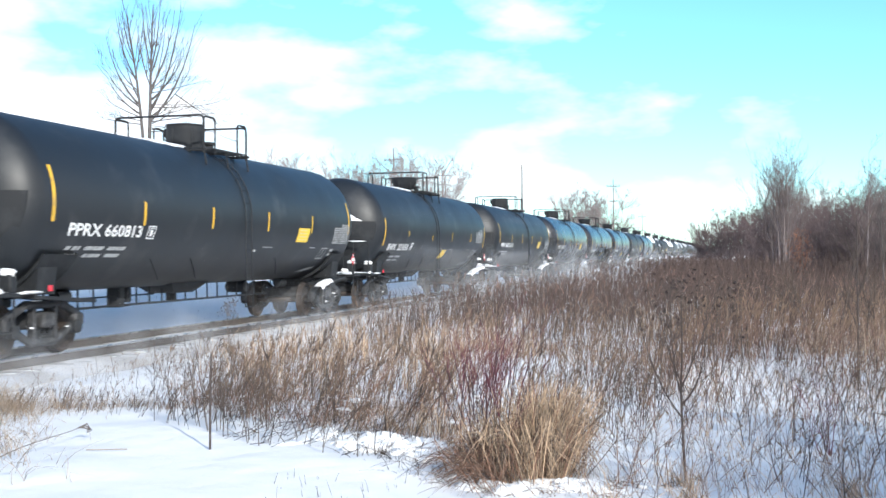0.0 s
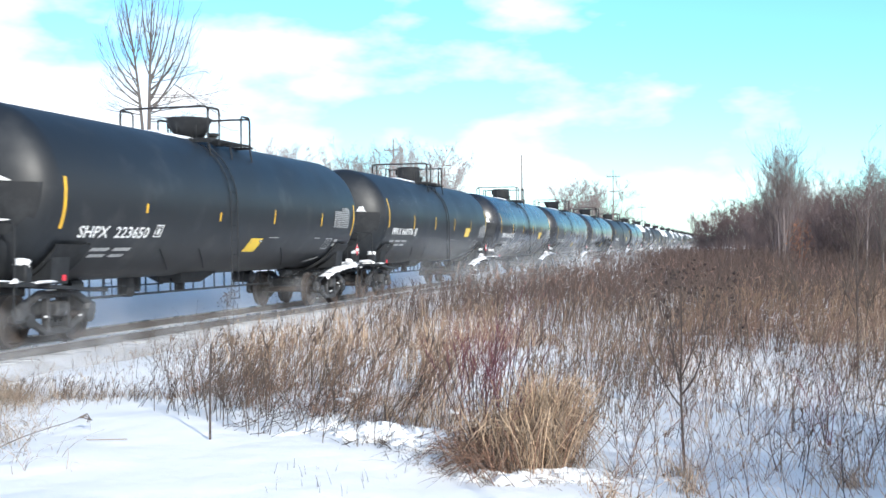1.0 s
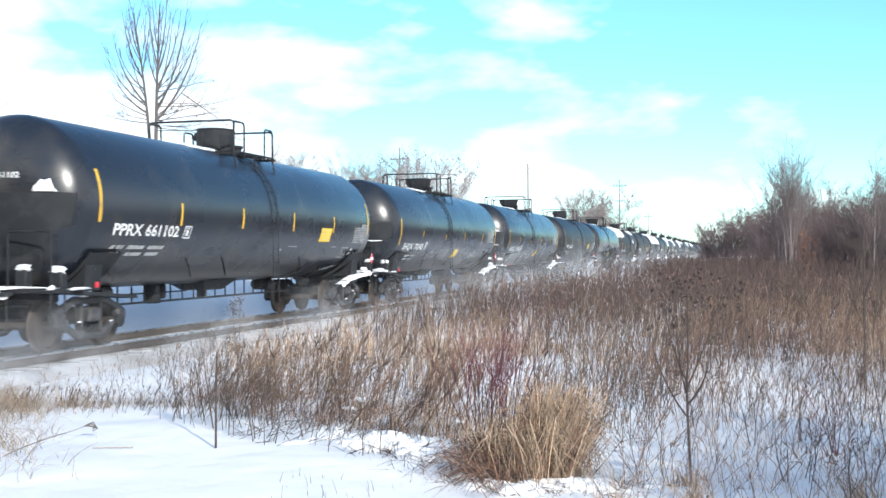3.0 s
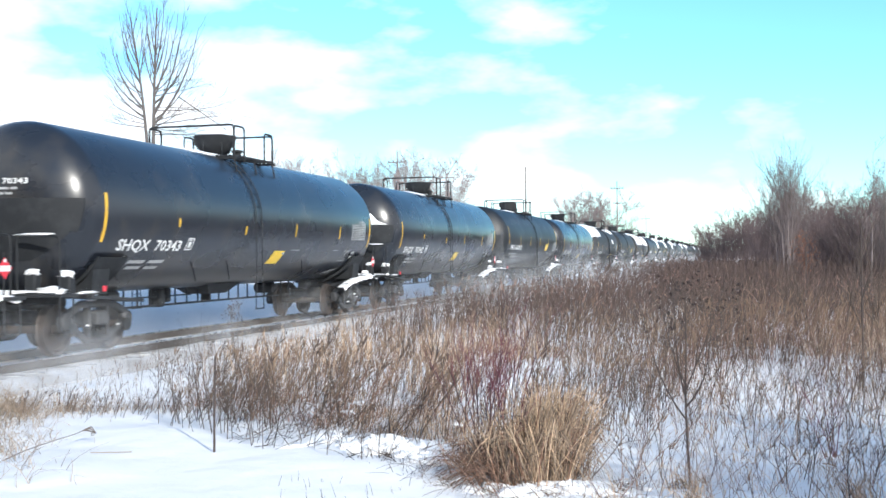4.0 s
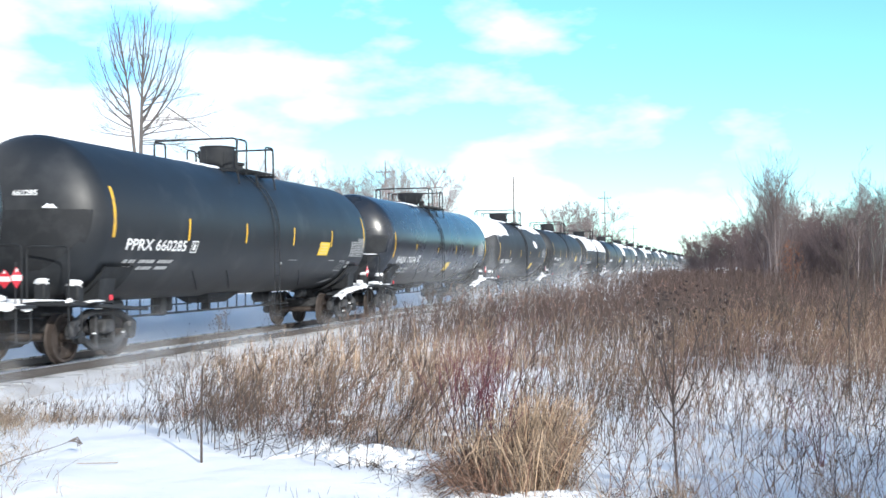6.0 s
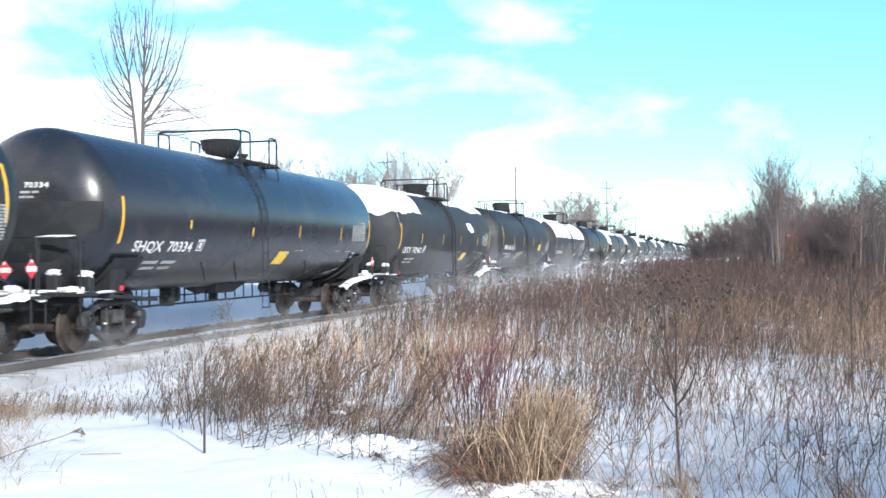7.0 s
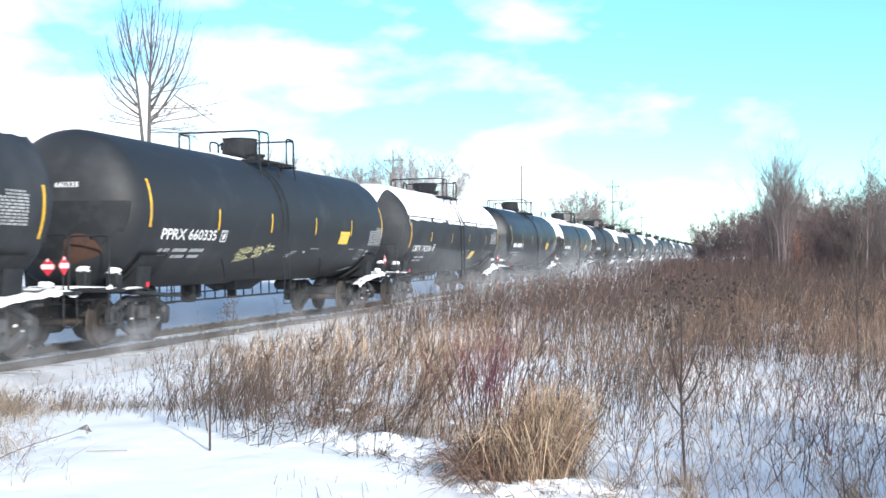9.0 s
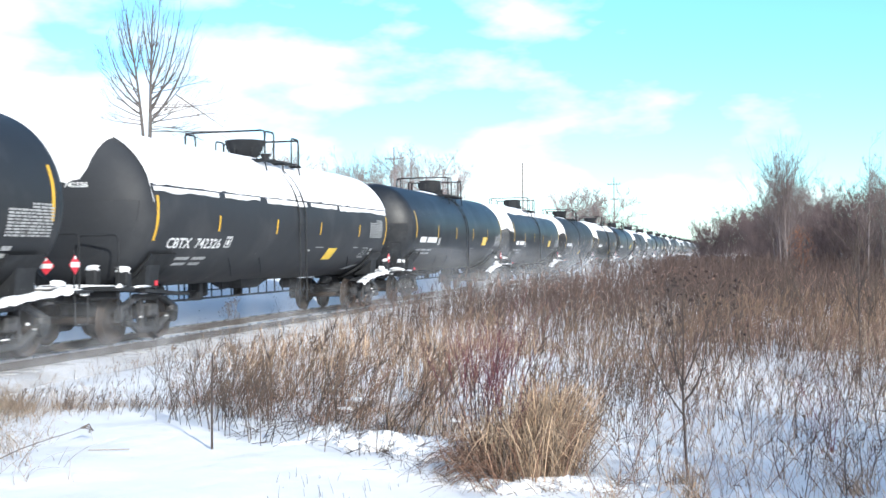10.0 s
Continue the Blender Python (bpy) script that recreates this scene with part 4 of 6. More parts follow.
CENTRES = [5.39, 23.61, 41.87, 60.13, 78.39, 96.56, 114.75, 132.94, 151.08, 169.40, 187.54, 205.67, 223.98]
while len(CENTRES) < 36:
    CENTRES.append(CENTRES[-1] + 18.2)
KINDS = ["plain", "plain", "bowl", "plain", "plain", "bowl", "bowl", "plain", "bowl", "dull", "plain", "dull", "plain"]
KINDS += ["plain", "bowl", "dull", "plain", "bowl", "plain", "plain", "dull", "bowl", "plain", "dull", "plain", "bowl", "plain", "dull", "plain", "bowl", "plain", "dull", "plain", "plain", "bowl", "dull"]
MARKS = {1: "PPRX 660813", 2: "SHPX  223650", 3: "PPRX 660976", 4: "PPRX 661102", 5: "SHQX  70343", 6: "SHQX  70342",
         7: "PPRX 660285", 8: "SHQX  70334", 9: "CBTX  742462", 10: "PPRX 660335", 11: "CBTX  742326"}
masters, cars = {}, []
for i, (c, k) in enumerate(zip(CENTRES, KINDS)):
    key = (k, i > 16, {4: "gloss", 2: "paint", 10: "dusty"}.get(i, "dusty" if i > 12 and k == "bowl" else ""))
    if key in masters:
        car = copy_thing(masters[key], pose(TRACK, c, 0))
    else:
        car = masters[key] = build_car(*key)
        car.matrix_basis = pose(TRACK, c, 0)
    cars.append(car)


sheets = {end: snow_sheet(end).mesh("snow_crust", M["cap"]) for end in (6.45, 8.55)}
for i, car in enumerate(cars):
    part("snow_crust", sheets[6.45 if i == 1 else 8.55], None, car, "sheet of snow sloping over the truck")


def shell_of(car):
    return next(o for o in car.children if o.name.startswith("tank_shell"))


bar_marks = None
for i, car in enumerate(cars):
    sh = shell_of(car)
    if i in MARKS:
        part("reporting_mark", tank_text(MARKS[i], -6.78, -4.36, -20.8 if KINDS[i] == "plain" else -28.6, 0.215), M["white_mark"], sh, "white stencilled lettering", angle=80)["kind"] = "stuff"
        num = MARKS[i].split()[1]
        part("head_number", head_text(num, 0.07, 3.0, 0.095, 0.47), M["white_mark"], sh, "small white number on the head")
        if KINDS[i] == "bowl":
            small = Geo()
            for z, cells in ((2.90, ((0.0, 0.2), (0.23, 0.36))), (2.81, ((-0.02, 0.1), (0.13, 0.27)))):
                for x0, x1 in cells:
                    small.add([(x, head_y(x, z + dz, -1, 0.008), z + dz) for x, dz in ((x0, 0), (x1, 0), (x1, 0.04), (x0, 0.04))], [(0, 1, 2, 3)])
            part("head_stencil", small, M["grey_mark"], sh, "two short lines of small white stencilling")["kind"] = "stuff"
    else:
        if bar_marks is None:
            g = Geo()
            for y0, y1 in ((-6.7, -5.9), (-5.7, -4.4)):
                w = wrap(y0, y1, -19, -11.5, 0.04, 0.005, 2, 1)
                g.add(np.concatenate(w.v), w.f)
            bar_marks = g.mesh("reporting_mark", M["white_mark"])
        part("reporting_mark", bar_marks, None, sh, "white stencilled lettering")["kind"] = "stuff"

# snow that differs from car to car
SNOW = "patch of clinging white snow"
part("snow_patch", head_snow(-0.5, 1.0, 0.34, 2), M["cap"], cars[2], SNOW)
part("snow_patch", head_snow(-1.05, 0.95, 0.62, 3), M["cap"], cars[2], SNOW)
part("snow_patch", head_snow(0.75, 1.15, 0.26, 4), M["cap"], cars[4], SNOW)
part("snow_patch", head_snow(0.7, 1.0, 0.2, 4), M["cap"], cars[3], SNOW)
part("snow_patch", head_snow(-1.05, 1.2, 0.62, 6), M["cap"], cars[6], SNOW)
part("snow_patch", head_snow(0.62, 0.9, 0.12, 7), M["cap"], cars[7], SNOW)
part("snow_patch", cap_snow(0.62, 9, -1, 0.3), M["cap"], cars[9], "thick snow over the upper head")
part("snow_patch", top_snow(-7.5, -4.3, 24, 9, 125, 0.08, 8), M["cap"], cars[9], "thick snow over the front of the tank")
part("snow_patch", top_snow(-4.6, 1.2, 70, 10, 125, 0.06, 7), M["cap"], cars[9], SNOW)
part("snow_patch", top_snow(1.1, 7.5, 52, 12, 125, 0.06, 9, low_end=40), M["cap"], cars[9], SNOW)
part("snow_patch", smear(3.38, 12.5, 0.55, 7.5, 13), M["cap"], cars[9], SNOW)
part("snow_patch", cap_snow(0.5, 14, -1, 0.25, till=0.42), M["cap"], cars[11], "thick snow over the upper head")
part("snow_patch", top_snow(-7.5, 7.5, 17.5, 15, 125, 0.06, 3, coarse=0.25), M["cap"], cars[11], "thick snow along the whole top")
for y0, y1, a in ((-7.45, -4.6, 12.0), (-4.3, -2.4, 12.5), (-2.0, 0.6, 11.5), (0.9, 2.9, 12.5), (3.1, 7.4, 12.0)):
    part("snow_patch", top_snow(y0, y1, a, 15 + y0, 16.2, 0.03, 1.8, coarse=0.9), M["cap"], cars[11], "thin strip of snow slipped down from the top")
part("snow_patch", cap_snow(0.3, 16, -1, 0.4), M["cap"], cars[14], SNOW)
for i in (13, 15, 17, 18, 21, 23, 24, 26, 28, 31, 33):
    part("snow_patch", top_snow(-7.5, 7.5 if i % 2 else 2.0, 30 + (i * 7) % 25, i, 125, 0.07, 8), M["cap"], cars[i], SNOW)
    part("snow_patch", cap_snow(0.3, i, -1, 0.4), M["cap"], cars[i], SNOW)
for i in (3, 5, 8, 12, 14, 16):
    part("snow_patch", lump((1.1, -8.36, 1.15), (0.5, 0.5, 0.16), i), M["cap"], cars[i], SNOW)
# worn paint and spray lettering on single cars
sh = shell_of(cars[10])
rg = np.random.default_rng(12)
for y0, y1, rows in ((-2.95, -2.25, ((-39.5, -34.0), (-33.0, -26.5))), (-2.1, -1.6, ((-37.5, -33.5), (-32.5, -27.0))), (-1.45, -1.0, ((-34.0, -26.5),))):
    gr = Geo()
    for low, high in rows:
        y = y0 - 0.02 * (low + 30) / 10
        while y < y1 - 0.06:
            tilt = 2.6 * (y + 2.4)
            w = wrap(y, y + 0.028, low + tilt + rg.uniform(-1.4, 1.4), high + tilt + rg.uniform(-1.6, 1.8), rg.uniform(0.04, 0.2), 0.006, 4, 1)
            gr.add(np.concatenate(w.v), w.f)
            for a in (low + tilt + rg.uniform(0, 2.5), high + tilt - rg.uniform(0.5, 3.0)):
                w = wrap(y, y + rg.uniform(0.08, 0.17), a, a + 0.9, 0.02, 0.0065, 1, 2)
                gr.add(np.concatenate(w.v), w.f)
            y += rg.uniform(0.07, 0.13)
    part("spray_scrawl", gr, M["ochre_mark"], sh, "faded pale yellow spray-paint scrawl")["kind"] = "stuff"
small = Geo()
for k, (y0, y1) in enumerate(((0.2, 0.62), (0.1, 0.5), (-0.05, 0.35), (-0.1, 0.2))):
    w = wrap(y0, y1, -30.5 - 1.9 * k, -29.6 - 1.9 * k, 0.0, 0.006, 1, 2)
    small.add(np.concatenate(w.v), w.f)
part("data_stencil", small, M["grey_mark"], sh, "short lines of small stencilled data")["kind"] = "stuff"
rust = Geo()
rv, rf = [], []
for i in range(9):
    for j in range(9):
        a, b = (i - 4) / 4, (j - 4) / 4
        k = 1 / max(1.0, math.hypot(a, b)) * (1 + 0.2 * noise.noise(Vector((a * 2, b * 2, 5))))
        x, z = 0.55 + 0.36 * a * k, 1.72 + 0.42 * b * k
        q = 1 - (x * x + (z - Z_TANK - 0.14) ** 2) / R_TANK ** 2
        rv.append((x, -(HALF + (HEAD + 0.06) * math.sqrt(max(0, q)) + 0.032), z))
rf = [(i * 9 + j, (i + 1) * 9 + j, (i + 1) * 9 + j + 1, i * 9 + j + 1) for i in range(8) for j in range(8)]
part("rust_stain", Geo().add(rv, rf), M["rust"], cars[10], "rusted patch on the head shield")


# ---- plants ----
def spread_xy(n, x0, x1, y0, y1, keep=None):
    xy = np.stack([rng.uniform(x0, x1, n), rng.uniform(y0, y1, n)], 1)
    if keep is not None:
        xy = xy[np.array([keep(x, y) for x, y in xy])]
    return xy


def heights(xy):
    return np.array([ground_z(x, y) for x, y in xy])


def weed_front(x):
    """Where the dense weeds begin, going away from the camera."""
    pts = [(-9.5, 16.5), (-7.2, 13.4), (-6.6, 12.5), (-5.6, 11.7), (-4.4, 10.9), (-3.6, 10.6), (-2.5, 10.0), (-1.4, 9.6), (-0.95, 13.0), (-0.5, 18.2), (0.2, 19.4), (0.8, 18.6), (1.5, 15.8), (3.0, 15.5), (9, 20)]
    return np.interp(x, [p[0] for p in pts], [p[1] for p in pts])


def dense(x, y):
    p = 1.0 if x > -7.0 else max(0.0, 1 - (-7.0 - x) / 1.2)
    p *= min(1.0, max(0.0, (y - weed_front(x) + 0.2) / 0.5))
    p *= 0.8 + 0.7 * noise.noise(Vector((x * 0.8, y * 0.55, 2.0)))
    if x < -3.8 and y < 20:
        p *= 0.72
    if -2.1 < x < 0.3 and y < 15:
        p *= 0.2
    elif y < 20 and x > -3.4 and y - weed_front(x) > 3.0:
        p *= 0.42
    elif -2.4 < x < 0.2 and y < 15:
        p *= 0.28
    elif y < 22 and y - weed_front(x) > 1.6:
        p *= 0.55
    return rng.random() < p


def weeds(name, xy, hmin, hmax, rad, mat, shoots, plume, seed_mat, label, lean=0.16, blow=0.35, seg=3, angle=24, curl=0.05):
    """A stand of dry stalks, each with a few upward shoots and a feathery top."""
    z = heights(xy)
    n = len(xy)
    h = rng.uniform(hmin, hmax, n) * (1 + 0.25 * np.array([noise.noise(Vector((x * 0.6, y * 0.6, 9))) for x, y in xy]))
    h *= np.where(xy[:, 1] < 21, np.interp(xy[:, 0], (-7.5, -5.5, -3.5, -2.0), (0.7, 0.8, 0.9, 1.0)), 1.0)
    st = upright(xy, z, h, rng.uniform(0.7, 1.3, n) * rad, lean, blow)
    st.bend[:, :2] += rng.normal(size=(n, 2)) * curl
    sets = [(st, seg, 3)]
    if shoots:
        sets.append((st.grow(max(2, int(shoots * 0.7)), 0.3, 0.95, angle, 0.36, 0.8, 0.22, 0.18, 0.4), max(1, seg - 1), 3))
    ob = new(name, bundle(name, sets, mat))
    tagged(ob, label, kind="stuff", category="weeds")
    if plume:
        tops = st.grow(max(2, int(plume * 0.6)), 0.74, 1.0, 32, 0.13, 1.0, 0.15, 0.3, 0.2, tip=0.4)
        tops.radius = rng.uniform(0.7, 1.7, len(tops.base)) * rad * 1.1
        tp = new(name + "_tops", bundle(name + "_tops", [(tops, 1 if seg < 3 else 2, 2 if seg < 3 else 3)], seed_mat))
        tagged(tp, "feathery dry seed tops of the weeds", kind="stuff", category="weeds")
    return st


def blades(name, xy, h0, h1, rad, mat, label, fan=0.35):
    """Loose dry grass blades between the weeds."""
    n = len(xy)
    way = np.concatenate([rng.normal(size=(n, 2)) * fan, np.ones((n, 1))], 1)
    bend = np.concatenate([rng.normal(size=(n, 2)) * fan, -rng.uniform(0.0, 0.5, (n, 1))], 1)
    s = Strands(np.concatenate([xy, heights(xy)[:, None] - 0.03], 1), way, rng.uniform(h0, h1, n), rng.uniform(0.6, 1.4, n) * rad, bend, 0.25)
    return tagged(new(name, bundle(name, [(s, 3, 2)], mat)), label, "grass", kind="stuff")


def tall_weeds():
    xy = spread_xy(50, -6.8, -2.4, 10.0, 15.5, lambda x, y: y > weed_front(x))
    st = weeds("tall_stalks", np.concatenate([xy, xy[:8] + 0.2]), 0.8, 1.15, 0.0056, M["stem_dark"], 7, 7, M["seed_brown"], "tall dark stalks with seed heads above the weeds", 0.16, 0.7, 4, 30)


RUSSET = "dense russet stand of dry goldenrod stalks in snow"
TAN = "tan dry stalks among the russet weeds"
TWIGGY = "grey-brown branching weed stalks in snow"


def clumped(x, y, bare=-0.05):
    """Stalks stand in clumps with snow showing between them."""
    return noise.noise(Vector((x * 1.5, y * 1.1, 12.0))) + 0.6 * noise.noise(Vector((x * 3.4, y * 2.6, 5.0))) > bare


def band(a, b, x0=-6.6, x1=-2.75, bare=-0.15):
    """Keeps clumps in a strip from a to b metres behind the weeds' front, with ragged limits."""
    return lambda x, y: x0 < x < x1 and weed_front(x) + a < y < weed_front(x) + b + 0.8 * noise.noise(Vector((x, y, 3))) and clumped(x, y, bare)


# front corner: matted russet foot, upright stalks above it
blades("loose_grass", spread_xy(6500, -7.5, -2.3, 9.8, 15.5, band(0.15, 1.8)), 0.16, 0.44, 0.0036, M["mat"], "low russet mat of bent weeds", 0.4)
blades("loose_grass", spread_xy(4200, -7.5, -2.2, 9.8, 15.0, band(0.0, 1.6)), 0.12, 0.42, 0.0030, M["tan"], "flattened brown grass at the foot of the weeds", 0.55)
weeds("weed_stand", spread_xy(430, -7.0, -2.3, 9.8, 15.0, band(0.05, 3.0)), 0.4, 0.9, 0.0044, M["mat"], 5, 6, M["stem"], RUSSET, 0.24, 1.1)
weeds("twiggy_stand", spread_xy(420, -7.0, -2.3, 9.8, 15.0, band(-0.3, 3.0, bare=-0.3)), 0.45, 1.0, 0.0042, M["stem_dark"], 6, 4, M["seed"], TWIGGY, 0.24, 1.2, 3, 32)
# tan upright grass behind it, towards the track
blades("loose_grass", spread_xy(4200, -8.0, -3.4, 12.2, 22.0, lambda x, y: y > weed_front(x) + 1.4 and clumped(x, y, 0.1)), 0.45, 0.95, 0.0042, M["straw"], "upright tan grass behind the russet weeds", 0.15)
weeds("weed_stand", spread_xy(800, -8.0, -3.0, 12.0, 23.0, lambda x, y: y > weed_front(x) + 1.0 and clumped(x, y, 0.0)), 0.5, 1.0, 0.0046, M["tan"], 4, 8, M["tan"], TAN, 0.13, 0.3)
# the mixed stand
weeds("weed_stand", spread_xy(800, -8.2, 1.5, 9.4, 22.0, dense), 0.42, 1.0, 0.0048, M["stem"], 5, 7, M["seed"], RUSSET, 0.15, 0.35)
weeds("weed_stand", spread_xy(700, -8.2, 1.5, 9.4, 22.0, dense), 0.42, 0.95, 0.0046, M["tan"], 4, 8, M["tan"], TAN, 0.15, 0.35)
weeds("twiggy_stand", spread_xy(1150, -8.0, 1.5, 9.4, 22.0, dense), 0.4, 1.05, 0.0042, M["stem_dark"], 7, 4, M["seed"], TWIGGY, 0.18, 0.3, 3, 38)
blades("loose_grass", spread_xy(5000, -7.8, 0.5, 9.6, 21.0, dense), 0.15, 0.5, 0.0030, M["tan"], "loose tan grass between the weeds")
# darker stalks in the snow between dogwood and shrub
weeds("twiggy_stand", spread_xy(230, -2.3, -0.8, 10.6, 17.5), 0.4, 1.0, 0.0042, M["stem_dark"], 7, 4, M["seed"], TWIGGY, 0.18, 0.3, 3, 36)
weeds("weed_stand", spread_xy(90, -2.3, -0.2, 11.2, 17.5), 0.4, 0.95, 0.0042, M["stem"], 5, 6, M["seed"], RUSSET, 0.16, 0.3)
tall_weeds()
# the field behind
weeds("weed_stand", spread_xy(6500, -8.0, 8.0, 20.0, 46.0, dense), 0.6, 1.15, 0.0056, M["stem_far"], 4, 6, M["stem_far"], RUSSET, 0.14, 0.2, seg=2)
weeds("twiggy_stand", spread_xy(4200, -8.0, 8.0, 19.0, 44.0, dense), 0.6, 1.3, 0.0052, M["stem_dark"], 6, 4, M["stem"], TWIGGY, 0.17, 0.15, 2, 36)
blades("loose_grass", spread_xy(5000, -7.5, 7.0, 19.0, 40.0, lambda x, y: dense(x, y) and noise.noise(Vector((x * 0.35, y * 0.2, 6.0))) > -0.1), 0.35, 1.0, 0.0052, M["tan"], "loose tan grass between the weeds", 0.2)
blades("arching_grass", spread_xy(1200, 1.2, 3.6, 16.5, 23.0, lambda x, y: noise.noise(Vector((x * 1.1, y * 0.6, 2.0))) > 0.0), 0.6, 1.15, 0.0050, M["pale"], "arching straw-coloured grass among the weeds", 0.3)
weeds("weed_stand", spread_xy(8000, -7.8, 16.0, 44.0, 140.0, dense), 0.9, 1.6, 0.013, M["stem_far"], 3, 3, M["stem_far"], "distant russet weeds merging into a brown field", 0.14, 0.2, seg=2)
weeds("weed_stand", spread_xy(3200, -3.0, 9.5, 40.0, 72.0), 0.9, 1.7, 0.011, M["stem_far"], 4, 4, M["stem_far"], "distant russet weeds merging into a brown field", 0.14, 0.2, seg=2)
weeds("bank_weeds", spread_xy(1500, -24.0, -15.5, 15.0, 90.0), 0.1, 0.35, 0.004, M["tan"], 2, 4, M["seed"], "short dry weeds poking out of the far snow bank", 0.25, 0.3, seg=2)


def open_snow(x, y):
    return y < weed_front(x) + 1.0


right = spread_xy(260, -0.9, 5.5, 7.0, 20.0, open_snow)
weeds("thin_stalks", right, 0.3, 0.95, 0.0040, M["stem_dark"], 9, 5, M["seed"], "thin dark stalks standing apart in snow", 0.3, 0.1, 3, 42, 0.2)
right2 = spread_xy(300, -0.9, 5.5, 7.0, 20.0, open_snow)
weeds("thin_stalks", right2, 0.3, 0.8, 0.0038, M["stem"], 3, 7, M["seed"], "thin russet stalks standing apart in snow", 0.36, 0.2)
blades("loose_grass", spread_xy(3200, -0.9, 4.5, 7.2, 18.0, open_snow), 0.12, 0.4, 0.0026, M["straw"], "sparse tan grass blades in snow")
fine = spread_xy(420, -1.0, 4.0, 7.2, 15.0)
weeds("thin_stalks", fine, 0.2, 0.75, 0.0026, M["stem"], 5, 3, M["seed_brown"], "fine dark stems standing apart in snow", 0.42, 0.2, 3, 40, 0.14)
edge = spread_xy(190, -6.2, -2.6, 9.0, 13.6, lambda x, y: weed_front(x) - 0.9 < y < weed_front(x) + 0.5)
weeds("thin_stalks", edge, 0.3, 0.75, 0.0042, M["stem_dark"], 6, 5, M["seed"], "dark single stalks standing before the weeds", 0.26, 0.8, 3, 34)
edge = spread_xy(120, -6.4, -2.4, 8.8, 13.8, lambda x, y: weed_front(x) - 0.7 < y < weed_front(x) + 0.6)
weeds("leaning_stalks", edge, 0.35, 0.75, 0.0040, M["stem_dark"], 3, 4, M["seed_brown"], "dark stalks leaning over the snow's edge", 0.3, 3.2, 3, 30)
n = 100
fx = rng.uniform(-5.0, -1.9, n)
fxy = np.stack([fx, weed_front(fx) - rng.uniform(-0.2, 1.0, n)], 1)
turned = rng.uniform(-0.7, 0.7, n) + np.where(rng.random(n) < 0.3, 2.2, 0.5)
fallen_stalks = Strands(np.concatenate([fxy, heights(fxy)[:, None] + 0.004], 1), np.stack([np.cos(turned), np.sin(turned), rng.uniform(0.02, 0.45, n)], 1), rng.uniform(0.15, 0.55, n), rng.uniform(0.002, 0.0042, n), rng.normal(size=(n, 3)) * (0.08, 0.08, 0.02), 0.5)
tagged(new("fallen_stalks", bundle("fallen_stalks", [(fallen_stalks, 3, 4)], M["stem_dark"])), "broken stalks lying on the snow before the weeds", "weeds", kind="stuff")
stubs = spread_xy(26, -3.7, -2.5, 7.7, 8.6)
weeds("thin_stalks", stubs, 0.05, 0.22, 0.003, M["stem_dark"], 0, 0, M["seed"], "short dry stubs poking out of the snow", 0.1, 0.1)
weeds("thin_stalks", spread_xy(420, -0.9, 4.5, 7.2, 16.0), 0.2, 0.8, 0.0030, M["tan"], 4, 4, M["pale"], "fine tan stems standing apart in snow", 0.34, 0.2, 3, 36, 0.16)
right3 = spread_xy(1800, -0.9, 5.5, 14.0, 25.0, lambda x, y: y > weed_front(x) - 0.5 and rng.random() < 0.75)
weeds("weed_stand", right3, 0.55, 1.15, 0.0048, M["stem"], 5, 8, M["seed"], RUSSET, 0.16, 0.25)
weeds("twiggy_stand", spread_xy(160, -1.6, 4.8, 10.5, 20.0), 0.45, 1.05, 0.0038, M["stem_dark"], 9, 5, M["stem"], "grey-brown branching weed stalks in snow", 0.22, 0.4, 3, 42, 0.14)
left = spread_xy(720, -11.0, -2.2, 8.0, 26.0, lambda x, y: open_snow(x, y) and rng.random() < (1.0 if y > weed_front(x) - 0.9 else 0.0) * (1.0 if x > -10.3 else 0.2))
weeds("thin_stalks", left, 0.18, 0.62, 0.0036, M["stem_dark"], 6, 6, M["seed"], "scattered dry stalks along the edge of the open snow", 0.24, 0.3, 3, 38)
strip = spread_xy(2000, -10.2, -6.8, 13.0, 45.0, lambda x, y: rng.random() < 0.25 + 0.6 * max(0, noise.noise(Vector((x, y * 0.5, 4))) + 0.2))
weeds("thin_stalks", strip, 0.15, 0.5, 0.003, M["seed"], 4, 6, M["seed"], "short dry weeds beside the track", 0.22, 0.4)
blades("loose_grass", spread_xy(1600, -10.0, -7.0, 12.5, 30.0, lambda x, y: noise.noise(Vector((x * 0.8, y * 0.5, 8))) > 0.0), 0.12, 0.4, 0.003, M["pale"], "pale short grass poking through snow beside the track", 0.4)


def grass(name, cx, cy, sx, sy, n, h0, h1, label, fan=0.5, mat=None, rad=0.0032, curl=0.45, droop=0.7):
    """A tussock of arching dry blades."""
    xy = np.stack([rng.normal(cx, sx, n), rng.normal(cy, sy, n)], 1)
    z = heights(xy)
    way = np.concatenate([rng.normal(size=(n, 2)) * fan * 0.5 + (xy - (cx, cy)) * 0.2 + rng.normal(size=2) * 0.12, np.ones((n, 1))], 1)
    bend = np.concatenate([rng.normal(size=(n, 2)) * curl, -rng.uniform(0.0, droop, (n, 1))], 1)
    s = Strands(np.concatenate([xy, z[:, None] - 0.03], 1), way, rng.uniform(h0 * 0.6, h1, n), rng.uniform(0.6, 1.4, n) * rad, bend, 0.25)
    ob = new(name, bundle(name, [(s, 4, 3)], mat or M["straw"]))
    return tagged(ob, label, "grass", kind="stuff")


TUFT = "ragged tawny grass tussock rising from snow"


